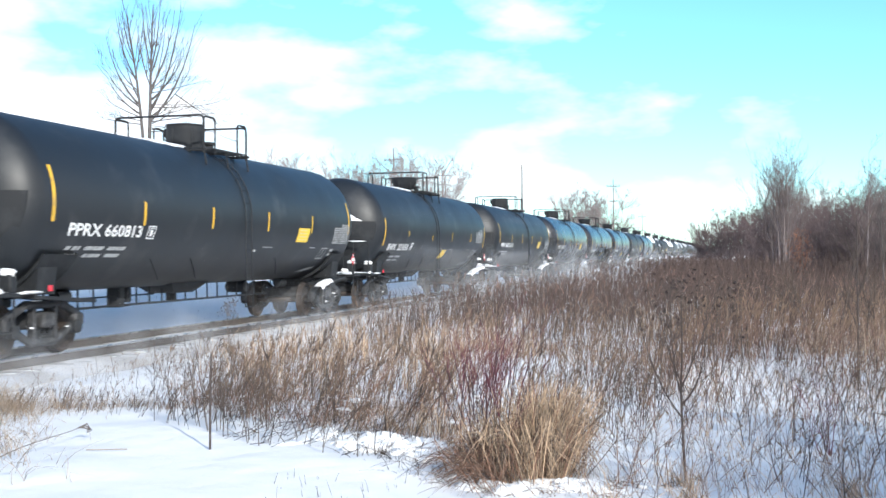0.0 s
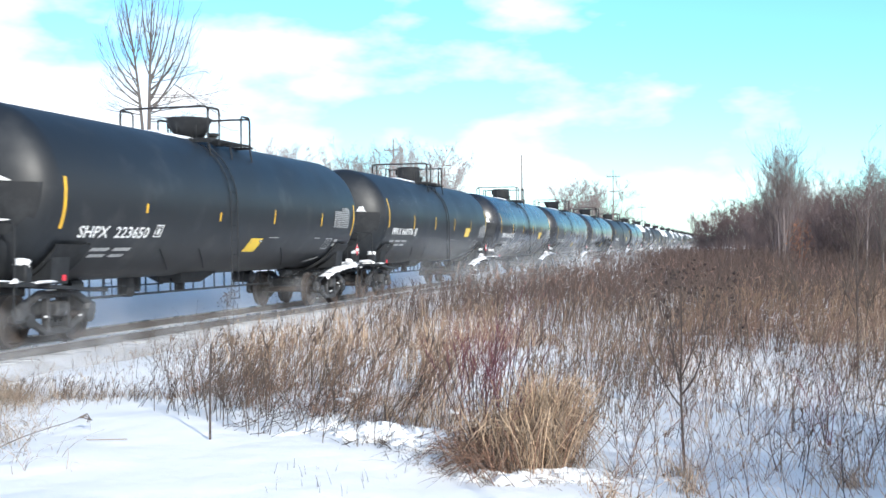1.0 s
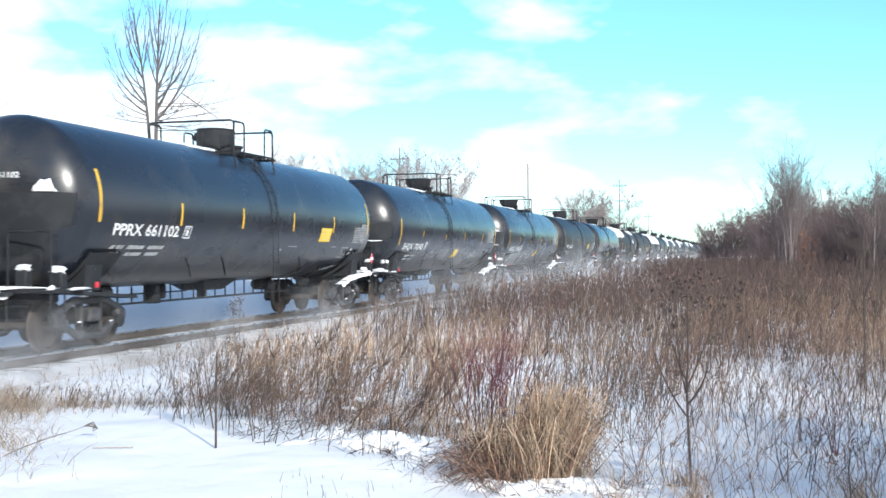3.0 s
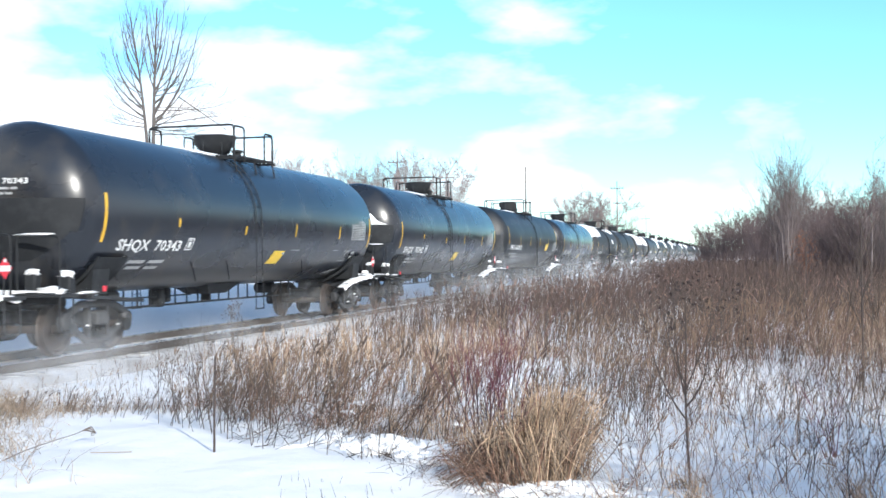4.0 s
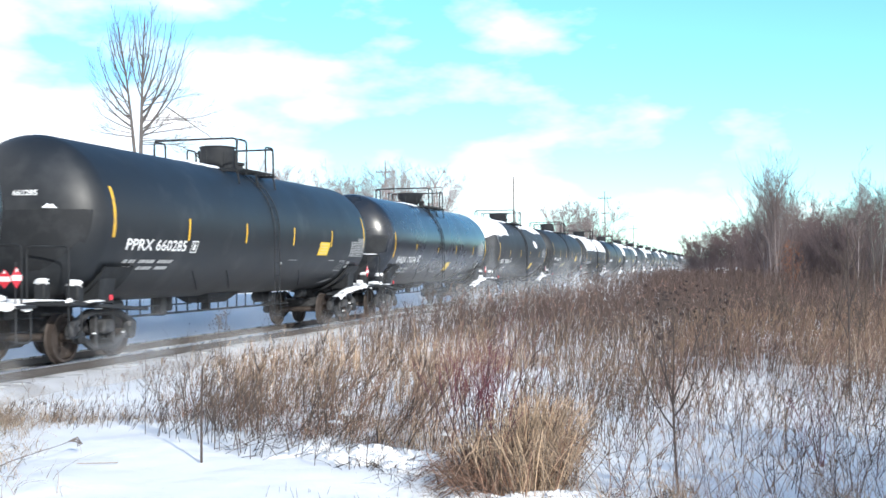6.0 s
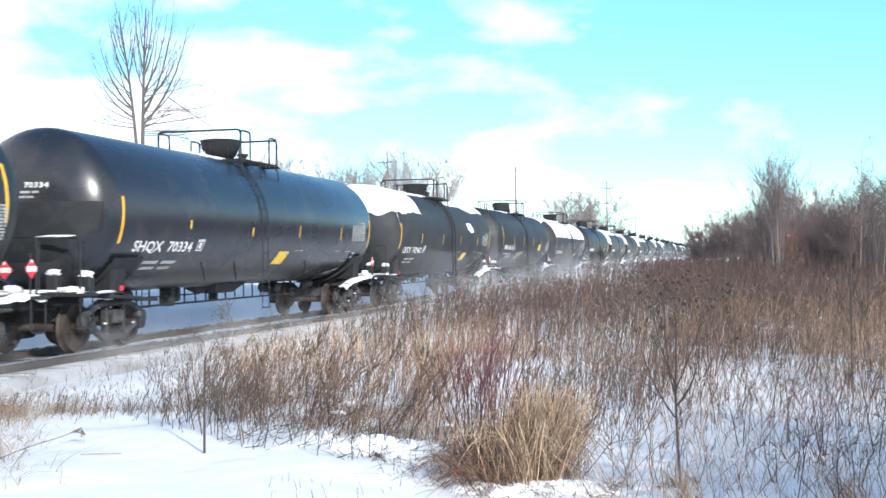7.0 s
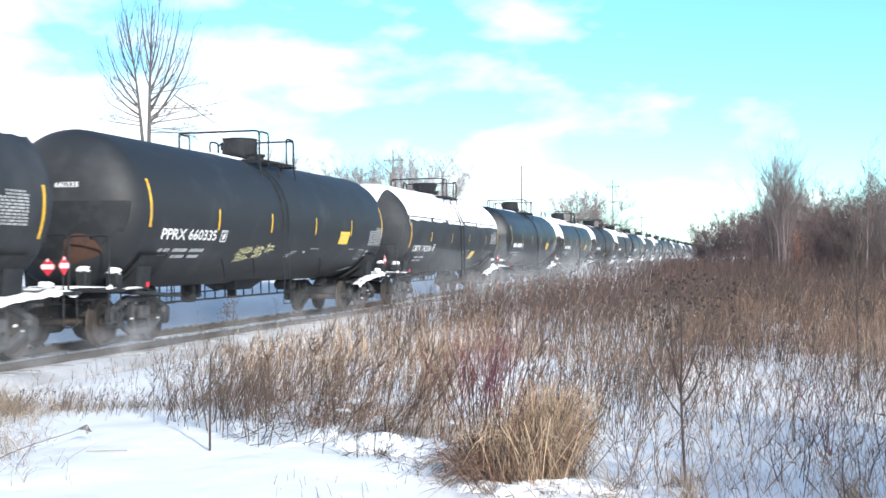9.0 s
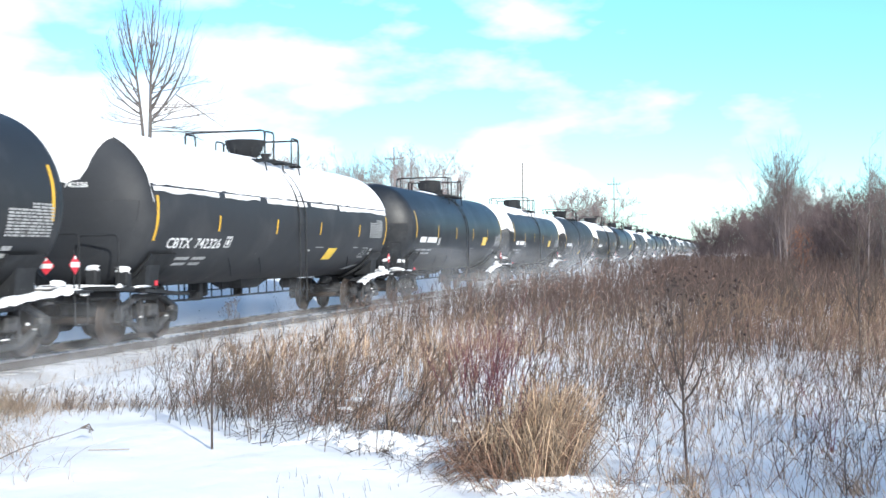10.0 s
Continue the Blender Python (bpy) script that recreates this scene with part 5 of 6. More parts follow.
def tussock(cx, cy, n, height, side, mat, droop, fan=0.16, wide=0.12, rad=0.0034):
    """Tall blades leaning to one side, their ends kinked over and hanging."""
    xy = np.stack([rng.normal(cx, wide, n), rng.normal(cy, 0.17, n)], 1)
    way = np.concatenate([rng.normal(size=(n, 2)) * fan + np.array([0.97, 0.24]) * side, np.ones((n, 1))], 1)
    s = Strands(np.concatenate([xy, heights(xy)[:, None] - 0.03], 1), way, rng.uniform(0.35, 1.0, n) ** 0.6 * height, rng.uniform(0.6, 1.4, n) * rad, np.concatenate([rng.normal(size=(n, 2)) * 0.16, np.zeros((n, 1))], 1), 0.7)
    t = rng.uniform(0.5, 1.0, n)
    head = s.heading(t)
    fall = np.concatenate([head[:, :2] * 1.3 + rng.normal(size=(n, 2)) * 0.5 + np.array([0.97, 0.24]) * side, rng.uniform(-1.0, 0.7, (n, 1))], 1)
    ends = Strands(s.at(t), fall, rng.uniform(0.12, 0.42, n), s.radius * 0.8, np.concatenate([rng.normal(size=(n, 2)) * 0.2, -rng.uniform(0.2, droop, (n, 1))], 1), 0.3)
    return tagged(new("grass_tussock", bundle("grass_tussock", [(s, 4, 3), (ends, 3, 3)], mat)), TUFT, "grass", kind="stuff")


for cx, cy, n, h, side in ((-1.56, 8.95, 100, 0.70, 0.08), (-1.70, 8.95, 110, 0.62, -0.06), (-1.52, 9.25, 150, 0.86, 0.14), (-1.66, 9.3, 150, 0.84, 0.06), (-1.55, 9.55, 120, 0.92, 0.1), (-1.84, 9.2, 80, 0.6, -0.16), (-1.45, 9.1, 60, 0.66, 0.26)):
    tussock(cx, cy, int(n * 0.75), h, side, M["straw"], 1.0, 0.2, 0.10)
    tussock(cx, cy, n // 2, h * 0.95, side, M["pale"], 1.2, 0.24)
    tussock(cx, cy, n // 4, h * 0.9, side, M["mat"], 0.8, 0.2)
    tussock(cx, cy, n // 5, h * 0.85, side, M["seed_brown"], 0.8, 0.2)
# russet blades swept aside at its foot
for cx, cy, n in ((-1.88, 8.9, 60), (-2.0, 9.1, 50), (-1.75, 8.75, 50)):
    tussock(cx, cy, n, 0.42, -0.5, M["mat"], 0.6, 0.3)
    tussock(cx, cy, n // 2, 0.4, -0.7, M["tan"], 0.6, 0.3)
    tussock(cx, cy, n // 2, 0.42, -0.6, M["seed_brown"], 0.6, 0.35)
for cx, cy in ((-2.5, 9.0), (-2.2, 8.75), (-1.75, 8.5), (-1.3, 8.45), (-0.95, 8.6), (-2.8, 9.3), (-3.1, 9.6), (-0.85, 8.9)):
    grass("grass_tussock", cx, cy, 0.14, 0.1, 60, 0.08, 0.34, "loose flattened stems lying on broken snow", 1.8, M["seed_brown"] if cy > 8.8 else M["seed"], 0.0034, 0.6)
for k in range(17):
    x = -8.7 + 0.145 * k + rng.normal() * 0.08
    grass("grass_tussock", x, 11.95 + 0.03 * k + 0.12 * math.sin(k * 1.7) + rng.normal() * 0.1, 0.12, 0.1, int(rng.integers(15, 70)), 0.1, rng.uniform(0.18, 0.42),
          "short tan grass clump at the edge of the open snow", 0.5, M["pale"] if k % 3 else M["tan"], 0.003)
    weeds("thin_stalks", np.stack([rng.normal(x, 0.12, 7), rng.normal(12.1, 0.25, 7)], 1), 0.2, 0.5, 0.0034, M["seed_brown"], 3, 5, M["seed_brown"], "short dark stalks in the grass at the edge of the open snow", 0.16, 0.9)
for cx, cy, n in ((-5.85, 8.1, 22), (-6.25, 8.6, 32), (-6.7, 9.2, 45), (-7.0, 9.7, 50), (-8.6, 11.9, 240), (-8.3, 11.5, 160), (-8.95, 12.3, 200), (-7.95, 10.9, 90)):
    grass("grass_tussock", cx, cy, 0.22, 0.2, n, 0.2, 0.55, "leaning pale grass tussock at the snow's edge", 0.9, M["pale"], 0.0032)
grass("grass_tussock", -3.0, 10.9, 0.35, 0.25, 350, 0.3, 0.6, "tawny dry grass tussock among weeds")
grass("grass_tussock", -7.25, 9.9, 0.30, 0.35, 160, 0.25, 0.5, "flattened pale grass tussock at the snow's edge", 1.1, M["pale"])
grass("grass_tussock", -7.9, 12.0, 0.4, 0.5, 260, 0.25, 0.5, "flattened pale grass tussock at the snow's edge", 0.8, M["pale"])
grass("grass_tussock", -0.42, 8.9, 0.07, 0.07, 70, 0.2, 0.42, "small straw-coloured grass tuft in snow")
grass("grass_tussock", -0.32, 8.3, 0.06, 0.06, 60, 0.2, 0.5, "small straw-coloured grass tuft in snow", 0.4)
grass("grass_tussock", -0.85, 8.1, 0.08, 0.06, 50, 0.15, 0.4, "small straw-coloured grass tuft in snow", 0.9)
grass("grass_tussock", 0.85, 8.7, 0.08, 0.08, 90, 0.25, 0.55, "small straw-coloured grass tuft in snow")
for k in range(16):
    x, y = rng.uniform(-6.5, 6), rng.uniform(19, 34)
    grass("grass_tussock", x, max(y, weed_front(x) + 1), 0.45, 0.4, 130, 0.5, 1.0, "tawny dry grass among russet weeds", 0.4, None, 0.005)


def shrub(name, x, y, stems, h, rad, mat, label, category, levels=3, fan=0.35, k=(5, 4, 4), berries=None, angle=35, seed_r=0.012, first=0.3, ratio=0.5, stem_mat=None):
    z = ground_z(x, y)
    base = np.array([[x, y, z - 0.05]] * stems) + rng.normal(size=(stems, 3)) * (0.05 * h, 0.05 * h, 0) * (stems > 1)
    way = np.concatenate([rng.normal(size=(stems, 2)) * fan, np.ones((stems, 1))], 1)
    s = Strands(base, way, rng.uniform(0.75, 1.1, stems) * h, np.full(stems, rad), rng.normal(size=(stems, 3)) * (0.12, 0.12, 0.05) * min(1.0, fan / 0.06), 0.3)
    sets, cur = [], s
    ob = thing(name, Matrix(), label, category)
    part("stem", bundle("stem", [(s, 6, 5)], stem_mat or mat), None, ob)
    for i in range(levels):
        cur = cur.grow(k[i], first if i == 0 else 0.25, 1.0, angle, ratio if i == 0 else 0.5, 0.66, 0.15, 0.16, 0.4)
        sets.append((cur, 3, 3))
    part("twig_crown", bundle("twig_crown", sets, mat), None, ob)["kind"] = "stuff"
    if berries:
        tips = cur.at(np.full(len(cur.base), 0.98))
        tips = tips[rng.random(len(tips)) < 0.3]
        b = Strands(tips, rng.normal(size=tips.shape), np.full(len(tips), seed_r * 2), rng.uniform(0.7, 1.3, len(tips)) * seed_r, np.zeros_like(tips), 0.6)
        part("seed_head_tuft", bundle("seed_head_tuft", [(b, 2, 4)], berries), None, ob, "small dark dried seed heads")["kind"] = "stuff"
    return ob


def forked_shrub(x, y):
    """Short stem that forks into a few ascending limbs."""
    z = ground_z(x, y)
    ob = thing("bare_shrub", Matrix(), "leafless dark forking shrub standing in snow", "shrub")
    stem = Strands([[x, y, z - 0.06]], [[-0.07, 0, 1]], [0.86], [0.0125], [[0.03, 0, 0]], 0.7)
    part("stem", bundle("stem", [(stem, 6, 7)], M["bark_dark"]), None, ob)
    n = 6
    t = np.array([0.66, 0.78, 0.86, 0.94, 1.0, 1.0])
    s = Strands(np.repeat(stem.base, n, 0), np.repeat(stem.way, n, 0), np.repeat(stem.length, n), np.repeat(stem.radius, n), np.repeat(stem.bend, n, 0))
    side = np.array([-0.62, 0.72, -0.22, 0.34, 0.06, -0.4])
    way = np.stack([side * 1.1, rng.normal(size=n) * 0.3, np.full(n, 0.85)], 1)
    limbs = Strands(s.at(t), way, rng.uniform(0.55, 0.8, n), np.array([0.008, 0.010, 0.007, 0.008, 0.008, 0.007]), np.stack([side * -0.3 + rng.normal(size=n) * 0.12, rng.normal(size=n) * 0.16, np.full(n, 0.24)], 1), 0.3)
    a = limbs.grow(7, 0.15, 0.95, 42, 0.55, 0.55, 0.1, 0.32, 0.4)
    b = a.grow(3, 0.15, 0.98, 40, 0.5, 0.7, 0.08, 0.16, 0.4)
    c = b.grow(2, 0.2, 0.98, 40, 0.55, 0.8, 0.05, 0.16, 0.3)
    for g in (a, b, c):
        g.radius = np.maximum(g.radius, 0.0022)
    for k in range(n):
        one = Strands(limbs.base[k:k + 1], limbs.way[k:k + 1], limbs.length[k:k + 1], limbs.radius[k:k + 1], limbs.bend[k:k + 1], 0.35)
        part("limb", bundle("limb", [(one, 6, 5)], M["bark_dark"]), None, ob)
    part("twig_crown", bundle("twig_crown", [(a, 3, 3), (b, 3, 3), (c, 2, 3)], M["bark_dark"]), None, ob, "fine bare twigs")["kind"] = "stuff"


forked_shrub(-0.39, 9.45)
for dx, dy, h in ((0, 0, 1.2), (0.12, 0.3, 1.25), (-0.12, 0.15, 1.1), (0.16, -0.05, 1.05)):
    shrub("dogwood_shrub", -2.02 + dx, 9.2 + dy, 8, h, 0.0064, M["dogwood"], "crimson-stemmed leafless dogwood shrub among weeds", "shrub", 2, 0.15, (5, 4), None, 26, first=0.5, ratio=0.46, stem_mat=M["dogwood_old"])
shrub("dogwood_shrub", 0.78, 10.3, 5, 0.75, 0.0048, M["dogwood"], "small crimson-stemmed dogwood standing in snow", "shrub", 2, 0.16, (5, 3), None, 26)
for x, y, h in ((1.15, 12.2, 0.9), (0.55, 11.2, 0.8), (1.9, 13.5, 1.0), (0.75, 10.0, 0.75), (0.1, 11.0, 0.7), (1.3, 10.6, 0.9), (1.0, 9.3, 0.6), (0.35, 9.2, 0.55), (0.45, 13.0, 0.9), (1.45, 12.8, 0.85), (-0.1, 12.4, 0.8), (2.0, 11.6, 0.9)):
    shrub("bare_sapling", x, y, 2, h, 0.006, M["stem_dark"], "thin leafless sapling in snow", "sapling", 2, 0.2, (7, 5), None, 42)
for x, y, h in ((1.92, 20.0, 2.5), (2.2, 18.5, 2.2), (2.3, 15.5, 1.6), (0.1, 21, 1.7), (1.3, 21, 1.9)):
    shrub("bare_sapling", x, y, 2, h, 0.016 if h > 2.4 else 0.013, M["stem_dark"], "tall leafless sapling rising from brown weeds", "sapling", 3, 0.08, (12 if h > 2.4 else 10, 6, 4), None, 38, ratio=0.36)
shrub("bare_sapling", 1.70, 17.0, 1, 2.5, 0.020, M["bark_dark"], "dark leafless sapling rising from brown weeds", "sapling", 3, 0.03, (12, 5, 3), None, 40, ratio=0.3)
for x, y, h in ((-0.76, 19.2, 1.6), (-0.45, 17.5, 1.3), (-0.75, 19.0, 1.25), (-1.3, 18.0, 1.15), (-0.2, 17.2, 1.25), (-1.0, 17.4, 1.2), (-0.9, 16.6, 1.15), (0.1, 18.2, 1.2), (-0.3, 18.6, 1.3), (-0.55, 18.4, 1.3)):
    shrub("teasel_weed", x, y, 2, h, 0.009, M["stem_dark"], "tall dark weed with blackened seed heads", "weed", 2, 0.08, (4, 3), M["seed_dark"], 28, 0.021)
for x, y, h in ((-5.45, 10.9, 0.8), (-4.35, 9.9, 0.7), (-5.0, 11.4, 0.7), (-6.9, 14.8, 0.85), (-6.75, 14.6, 0.7), (-4.9, 10.4, 0.55), (-3.6, 9.6, 0.5), (-4.55, 10.1, 0.6), (-5.9, 11.9, 0.6), (-3.2, 9.4, 0.5), (-7.5, 17.6, 1.0)):
    shrub("goldenrod_weed", x, y, 1, h, 0.005, M["stem_dark"], "tall dry goldenrod weed at the edge of open snow", "weed", 2, 0.10, (10, 5), M["seed_brown"], 32, 0.006)
for k in range(34):
    x = rng.uniform(-6.3, -3.9)
    shrub("goldenrod_weed", x, weed_front(x) + rng.uniform(-0.9, 1.2), 1, rng.uniform(0.55, 1.0), 0.0052, M["stem_dark"], "tall dry goldenrod weed at the edge of open snow", "weed", 2, 0.16, (9, 5), M["seed_brown"], 34, 0.005, first=0.35, ratio=0.36)
# a pale, fluffy dead weed close to the track
shrub("fluffy_weed", -8.95, 19.2, 2, 1.0, 0.008, M["post"], "tall dead weed with a pale fluffy head", "weed", 2, 0.06, (11, 10), M["post"], 34, 0.012, first=0.6, ratio=0.34)
shrub("fluffy_weed", -7.55, 15.3, 1, 0.75, 0.006, M["post"], "tall dead weed with a pale fluffy head", "weed", 2, 0.06, (10, 8), M["post"], 34, 0.010, first=0.6, ratio=0.4)
zs = ground_z(-4.78, 9.75)
stake = solid("stake", Geo().tube([(-4.78, 9.75, zs - 0.1), (-4.775, 9.75, zs + 0.45), (-4.765, 9.755, zs + 0.9)], [0.012, 0.011, 0.009], 7), M["bark_dark"],
              "thin weathered grey stake standing in snow", "stake")
leaf = Geo()
lx, ly = -6.30, 10.0
for s in (-1, 0, 1):
    z = ground_z(lx, ly) + 0.14
    leaf.tube([(lx - 0.02, ly - 0.03, z - 0.005), (lx + 0.03 + 0.02 * s, ly + 0.03, z + 0.02 * s + 0.01), (lx + 0.09, ly + 0.03 - 0.02 * s, z - 0.02 + 0.015 * s), (lx + 0.05, ly + 0.02, z - 0.05 + 0.01 * s)], [0.004, 0.008, 0.007, 0.003], 6)
solid("curled_leaf", leaf, M["post"], "curled brown leaf at the end of a fallen stalk", "leaf")
reed = [(-6.52 + 0.22 * t, 9.0 + t, ground_z(-6.52 + 0.22 * t, 9.0 + t) + 0.02 + 0.24 * t - 0.12 * t * t) for t in np.linspace(0, 1, 9)]
fallen = solid("fallen_reed", Geo().tube(reed, np.linspace(0.006, 0.0035, 9), 6), M["post"], "bent dry reed fallen across the snow", "reed")
lying = solid("fallen_twig", Geo().tube([(-5.9, 9.45, ground_z(-5.9, 9.45) + 0.012), (-5.5, 9.5, ground_z(-5.5, 9.5) + 0.012)], 0.0045, 5), M["pale"], "short dry twig lying on the snow", "twig")
crumbs = Geo()
for k in range(60):
    x = rng.uniform(-3.4, -1.9)
    l = lump((x, weed_front(x) - rng.uniform(0.0, 0.7), ground_z(x, weed_front(x) - 0.3) + 0.0), (rng.uniform(0.15, 0.4), rng.uniform(0.1, 0.2), rng.uniform(0.1, 0.22)), k * 2.91, 11, 7)
    crumbs.add(np.concatenate(l.v), l.f)
for k in range(330):
    x = rng.uniform(-4.2, 0.3)
    y = weed_front(x) + rng.normal() * 0.28 - 0.1 if x < -2.1 else (8.68 + rng.normal() * 0.12 if x < -1.0 else rng.uniform(8.4, 9.8))
    w = rng.uniform(0.07, 0.26) if x < -1.0 else rng.uniform(0.05, 0.18)
    l = lump((x, y, ground_z(x, y) - 0.012), (w * rng.uniform(0.8, 1.7), w, w * rng.uniform(0.35, 0.6)), k * 1.37, 9, 5)
    crumbs.add(np.concatenate(l.v), l.f)
tagged(new("snow_crumbs", crumbs.mesh("snow_crumbs", M["cap"])), "broken snow crust caught among flattened grass", "snow", kind="stuff")


caught = Geo()
for k in range(75):
    x = rng.uniform(-6.2, -2.0)
    y = weed_front(x) + rng.uniform(0.4, 5.0)
    w = rng.uniform(0.03, 0.09)
    l = lump((x, y, ground_z(x, y) + rng.uniform(0.0, 0.22)), (w * rng.uniform(1.2, 3.0), w, w * rng.uniform(0.35, 0.7)), k * 1.91, 8, 5)
    caught.add(np.concatenate(l.v), l.f)
for k in range(26):
    x, y = rng.uniform(-2.0, -1.2), rng.uniform(8.5, 8.95)
    w = rng.uniform(0.05, 0.11)
    l = lump((x, y, ground_z(x, y) + rng.uniform(0.0, 0.05)), (w * rng.uniform(1.2, 2.6), w, w * rng.uniform(0.4, 0.9)), k * 1.53, 8, 5)
    caught.add(np.concatenate(l.v), l.f)
tagged(new("caught_snow", caught.mesh("caught_snow", M["cap"])), "small clumps of snow caught on bent weeds", "snow", kind="stuff")


# ---- trees ----
def tree(x, y, height, trunks, rad, mat, label, crown=0.28, k=(11, 8, 6, 5), sides=(7, 4, 3, 3, 3), fan=0.05, first=0.22, up=0.22, angle=42, thin=1.0, ratio=0.42, name="bare_tree", least=0.003, ratios=None, taper0=0.6, ups=None, angles=None, last=0.98):
    z = -0.2
    base = np.array([[x, y, z]] * trunks) + rng.normal(size=(trunks, 3)) * (rad * 1.5, rad * 1.5, 0) * (trunks > 1)
    way = np.concatenate([rng.normal(size=(trunks, 2)) * fan * (1 if trunks > 1 else 0.4), np.ones((trunks, 1))], 1)
    ratios = ratios or (ratio, 0.48, 0.48, 0.48)
    tr = Strands(base, way, rng.uniform(0.85, 1.0, trunks) * height, np.full(trunks, rad), rng.normal(size=(trunks, 3)) * (0.04, 0.04, 0), 0.12)
    ob = thing(name, Matrix(), label, "tree")
    part("trunk", bundle("trunk", [(tr, 8, sides[0])], mat), None, ob)
    cur, sets = tr, []
    for i, kk in enumerate(k):
        up_i = ups[i] if ups else up
        ang_i = angles[i] if angles else angle
        cur = cur.grow(kk, first if i == 0 else 0.12, last if i == 0 else 0.98, ang_i, ratios[i], 0.5 * thin if i == 0 else 0.6 * thin, up_i, 0.08, taper0 if i == 0 else 0.35)
        cur.radius = np.maximum(cur.radius, least + 0.00006 * y)
        sets.append((cur, (4, 2, 1, 1)[i], sides[i + 1]))
    part("crown", bundle("crown", sets, mat), None, ob, "crown of fine bare twigs")
    return ob


def swept_tree(x, y, mat, label):
    """Two close stems; limbs leave them outwards and sweep up into an egg-shaped crown, the lowest ones hang out level."""
    ob = thing("bare_tree", Matrix(), label, "tree")
    across, away, up = np.array([0.875, 0.485, 0.0]), np.array([-0.485, 0.875, 0.0]), np.array([0.0, 0.0, 1.0])
    foot = np.array([x, y, -0.3])
    stems = []
    for off, lean, curve, top, rad in ((-0.16, 0.05, -0.11, 12.1, 0.14), (0.0, -0.015, 0.03, 12.5, 0.16)):
        st = Strands([foot + across * off], [up + across * lean], [top], [rad], [across * curve], 0.10)
        part("trunk", bundle("trunk", [(st, 14, 8)], mat), None, ob)
        stems.append(st)

    def sweep(k, z0, reach, z1, rad, sag=0.0):
        """A limb of stem k from height z0, so far across, ending at height z1."""
        st = stems[k]
        base = st.at(np.array([(z0 + 0.3) / st.length[0]]))[0]
        depth = rng.normal() * 0.4 * abs(reach)
        end = across * reach + away * depth + up * (z1 - z0)
        first = across * reach * 1.5 + away * depth * 1.4 + up * (z1 - z0) * (0.72 + sag)
        n = np.linalg.norm(first)
        return Strands([base], [first], [n], [rad], [(end - first) / n], 0.2)

    limbs = [(1, 7.3, 1.85, 11.4, 0.060), (1, 7.7, 1.25, 11.9, 0.052), (1, 8.7, 1.0, 12.0, 0.045), (1, 9.5, 0.42, 12.6, 0.040), (1, 9.6, -0.35, 12.3, 0.040),
             (1, 8.8, -0.55, 11.6, 0.034), (0, 8.0, -1.35, 10.9, 0.048), (0, 8.6, -1.05, 10.3, 0.034), (0, 9.0, -0.85, 11.9, 0.040), (0, 9.9, -0.5, 12.2, 0.034),
             (0, 9.4, 0.35, 12.2, 0.030), (1, 8.2, 1.6, 11.0, 0.038), (0, 7.6, -1.5, 9.6, 0.034), (0, 7.9, -1.7, 10.3, 0.03), (1, 7.5, 1.9, 10.4, 0.032)]
    low = [(0, 7.5, -1.55, 8.45, 0.030, 0.2), (0, 7.2, -1.6, 7.4, 0.026, 0.3), (1, 7.2, 1.1, 8.0, 0.030, 0.2), (1, 7.3, 2.6, 7.6, 0.028, 0.8), (1, 7.9, 3.0, 8.35, 0.026, -0.3), (1, 8.5, 2.0, 8.85, 0.022, 0.4), (1, 6.9, 2.9, 6.95, 0.026, -0.2), (1, 7.0, 1.9, 6.7, 0.022, 0.1)]
    main = [sweep(*v) for v in limbs]
    main += [sweep(k, z0 + rng.uniform(0.2, 0.9), reach * rng.uniform(0.45, 0.85), z1 + rng.uniform(-0.5, 0.4), rad * 0.7) for k, z0, reach, z1, rad in limbs]
    level = [sweep(*v) for v in low] + [sweep(k, z0 + 0.15, reach * 0.7, z1 + rng.uniform(0.0, 0.5), rad * 0.8, sag) for k, z0, reach, z1, rad, sag in low]
    snag = Strands([level[4].at(np.array([0.25]))[0] + up * 0.55], [across * 1.45 - up * 1.0], [2.4], [0.026], [0 * up], 0.4)
    sets = [(snag, 3, 4)]
    for st in main:
        a = st.grow(9, 0.15, 0.98, 24, 0.30, 0.5, 0.14, 0.07, 0.3)
        b = a.grow(4, 0.1, 0.95, 32, 0.45, 0.7, 0.10, 0.10, 0.3)
        sets += [(st, 8, 5), (a, 4, 3), (b, 2, 3)]
        a.radius, b.radius = np.clip(a.radius, 0.007, 0.012), np.full(len(b.base), 0.0045)
    for st in level:
        a = st.grow(9, 0.25, 0.98, 36, 0.30, 0.5, 0.06, 0.12, 0.3)
        b = a.grow(4, 0.15, 0.95, 36, 0.5, 0.7, 0.05, 0.12, 0.3)
        sets += [(st, 8, 4), (a, 3, 3), (b, 2, 3)]
        a.radius, b.radius = np.full(len(a.base), 0.008), np.full(len(b.base), 0.0055)
    for st in stems:
        a = st.grow(12, 0.74, 0.98, 24, 0.13, 0.5, 0.2, 0.08, 0.3)
        b = a.grow(4, 0.15, 0.95, 26, 0.5, 0.7, 0.18, 0.08, 0.3)
        a.radius, b.radius = np.clip(a.radius, 0.008, 0.014), np.full(len(b.base), 0.0055)
        sets += [(a, 4, 3), (b, 2, 3)]
    part("crown", bundle("crown", sets, mat), None, ob, "crown of upswept bare limbs and fine twigs")


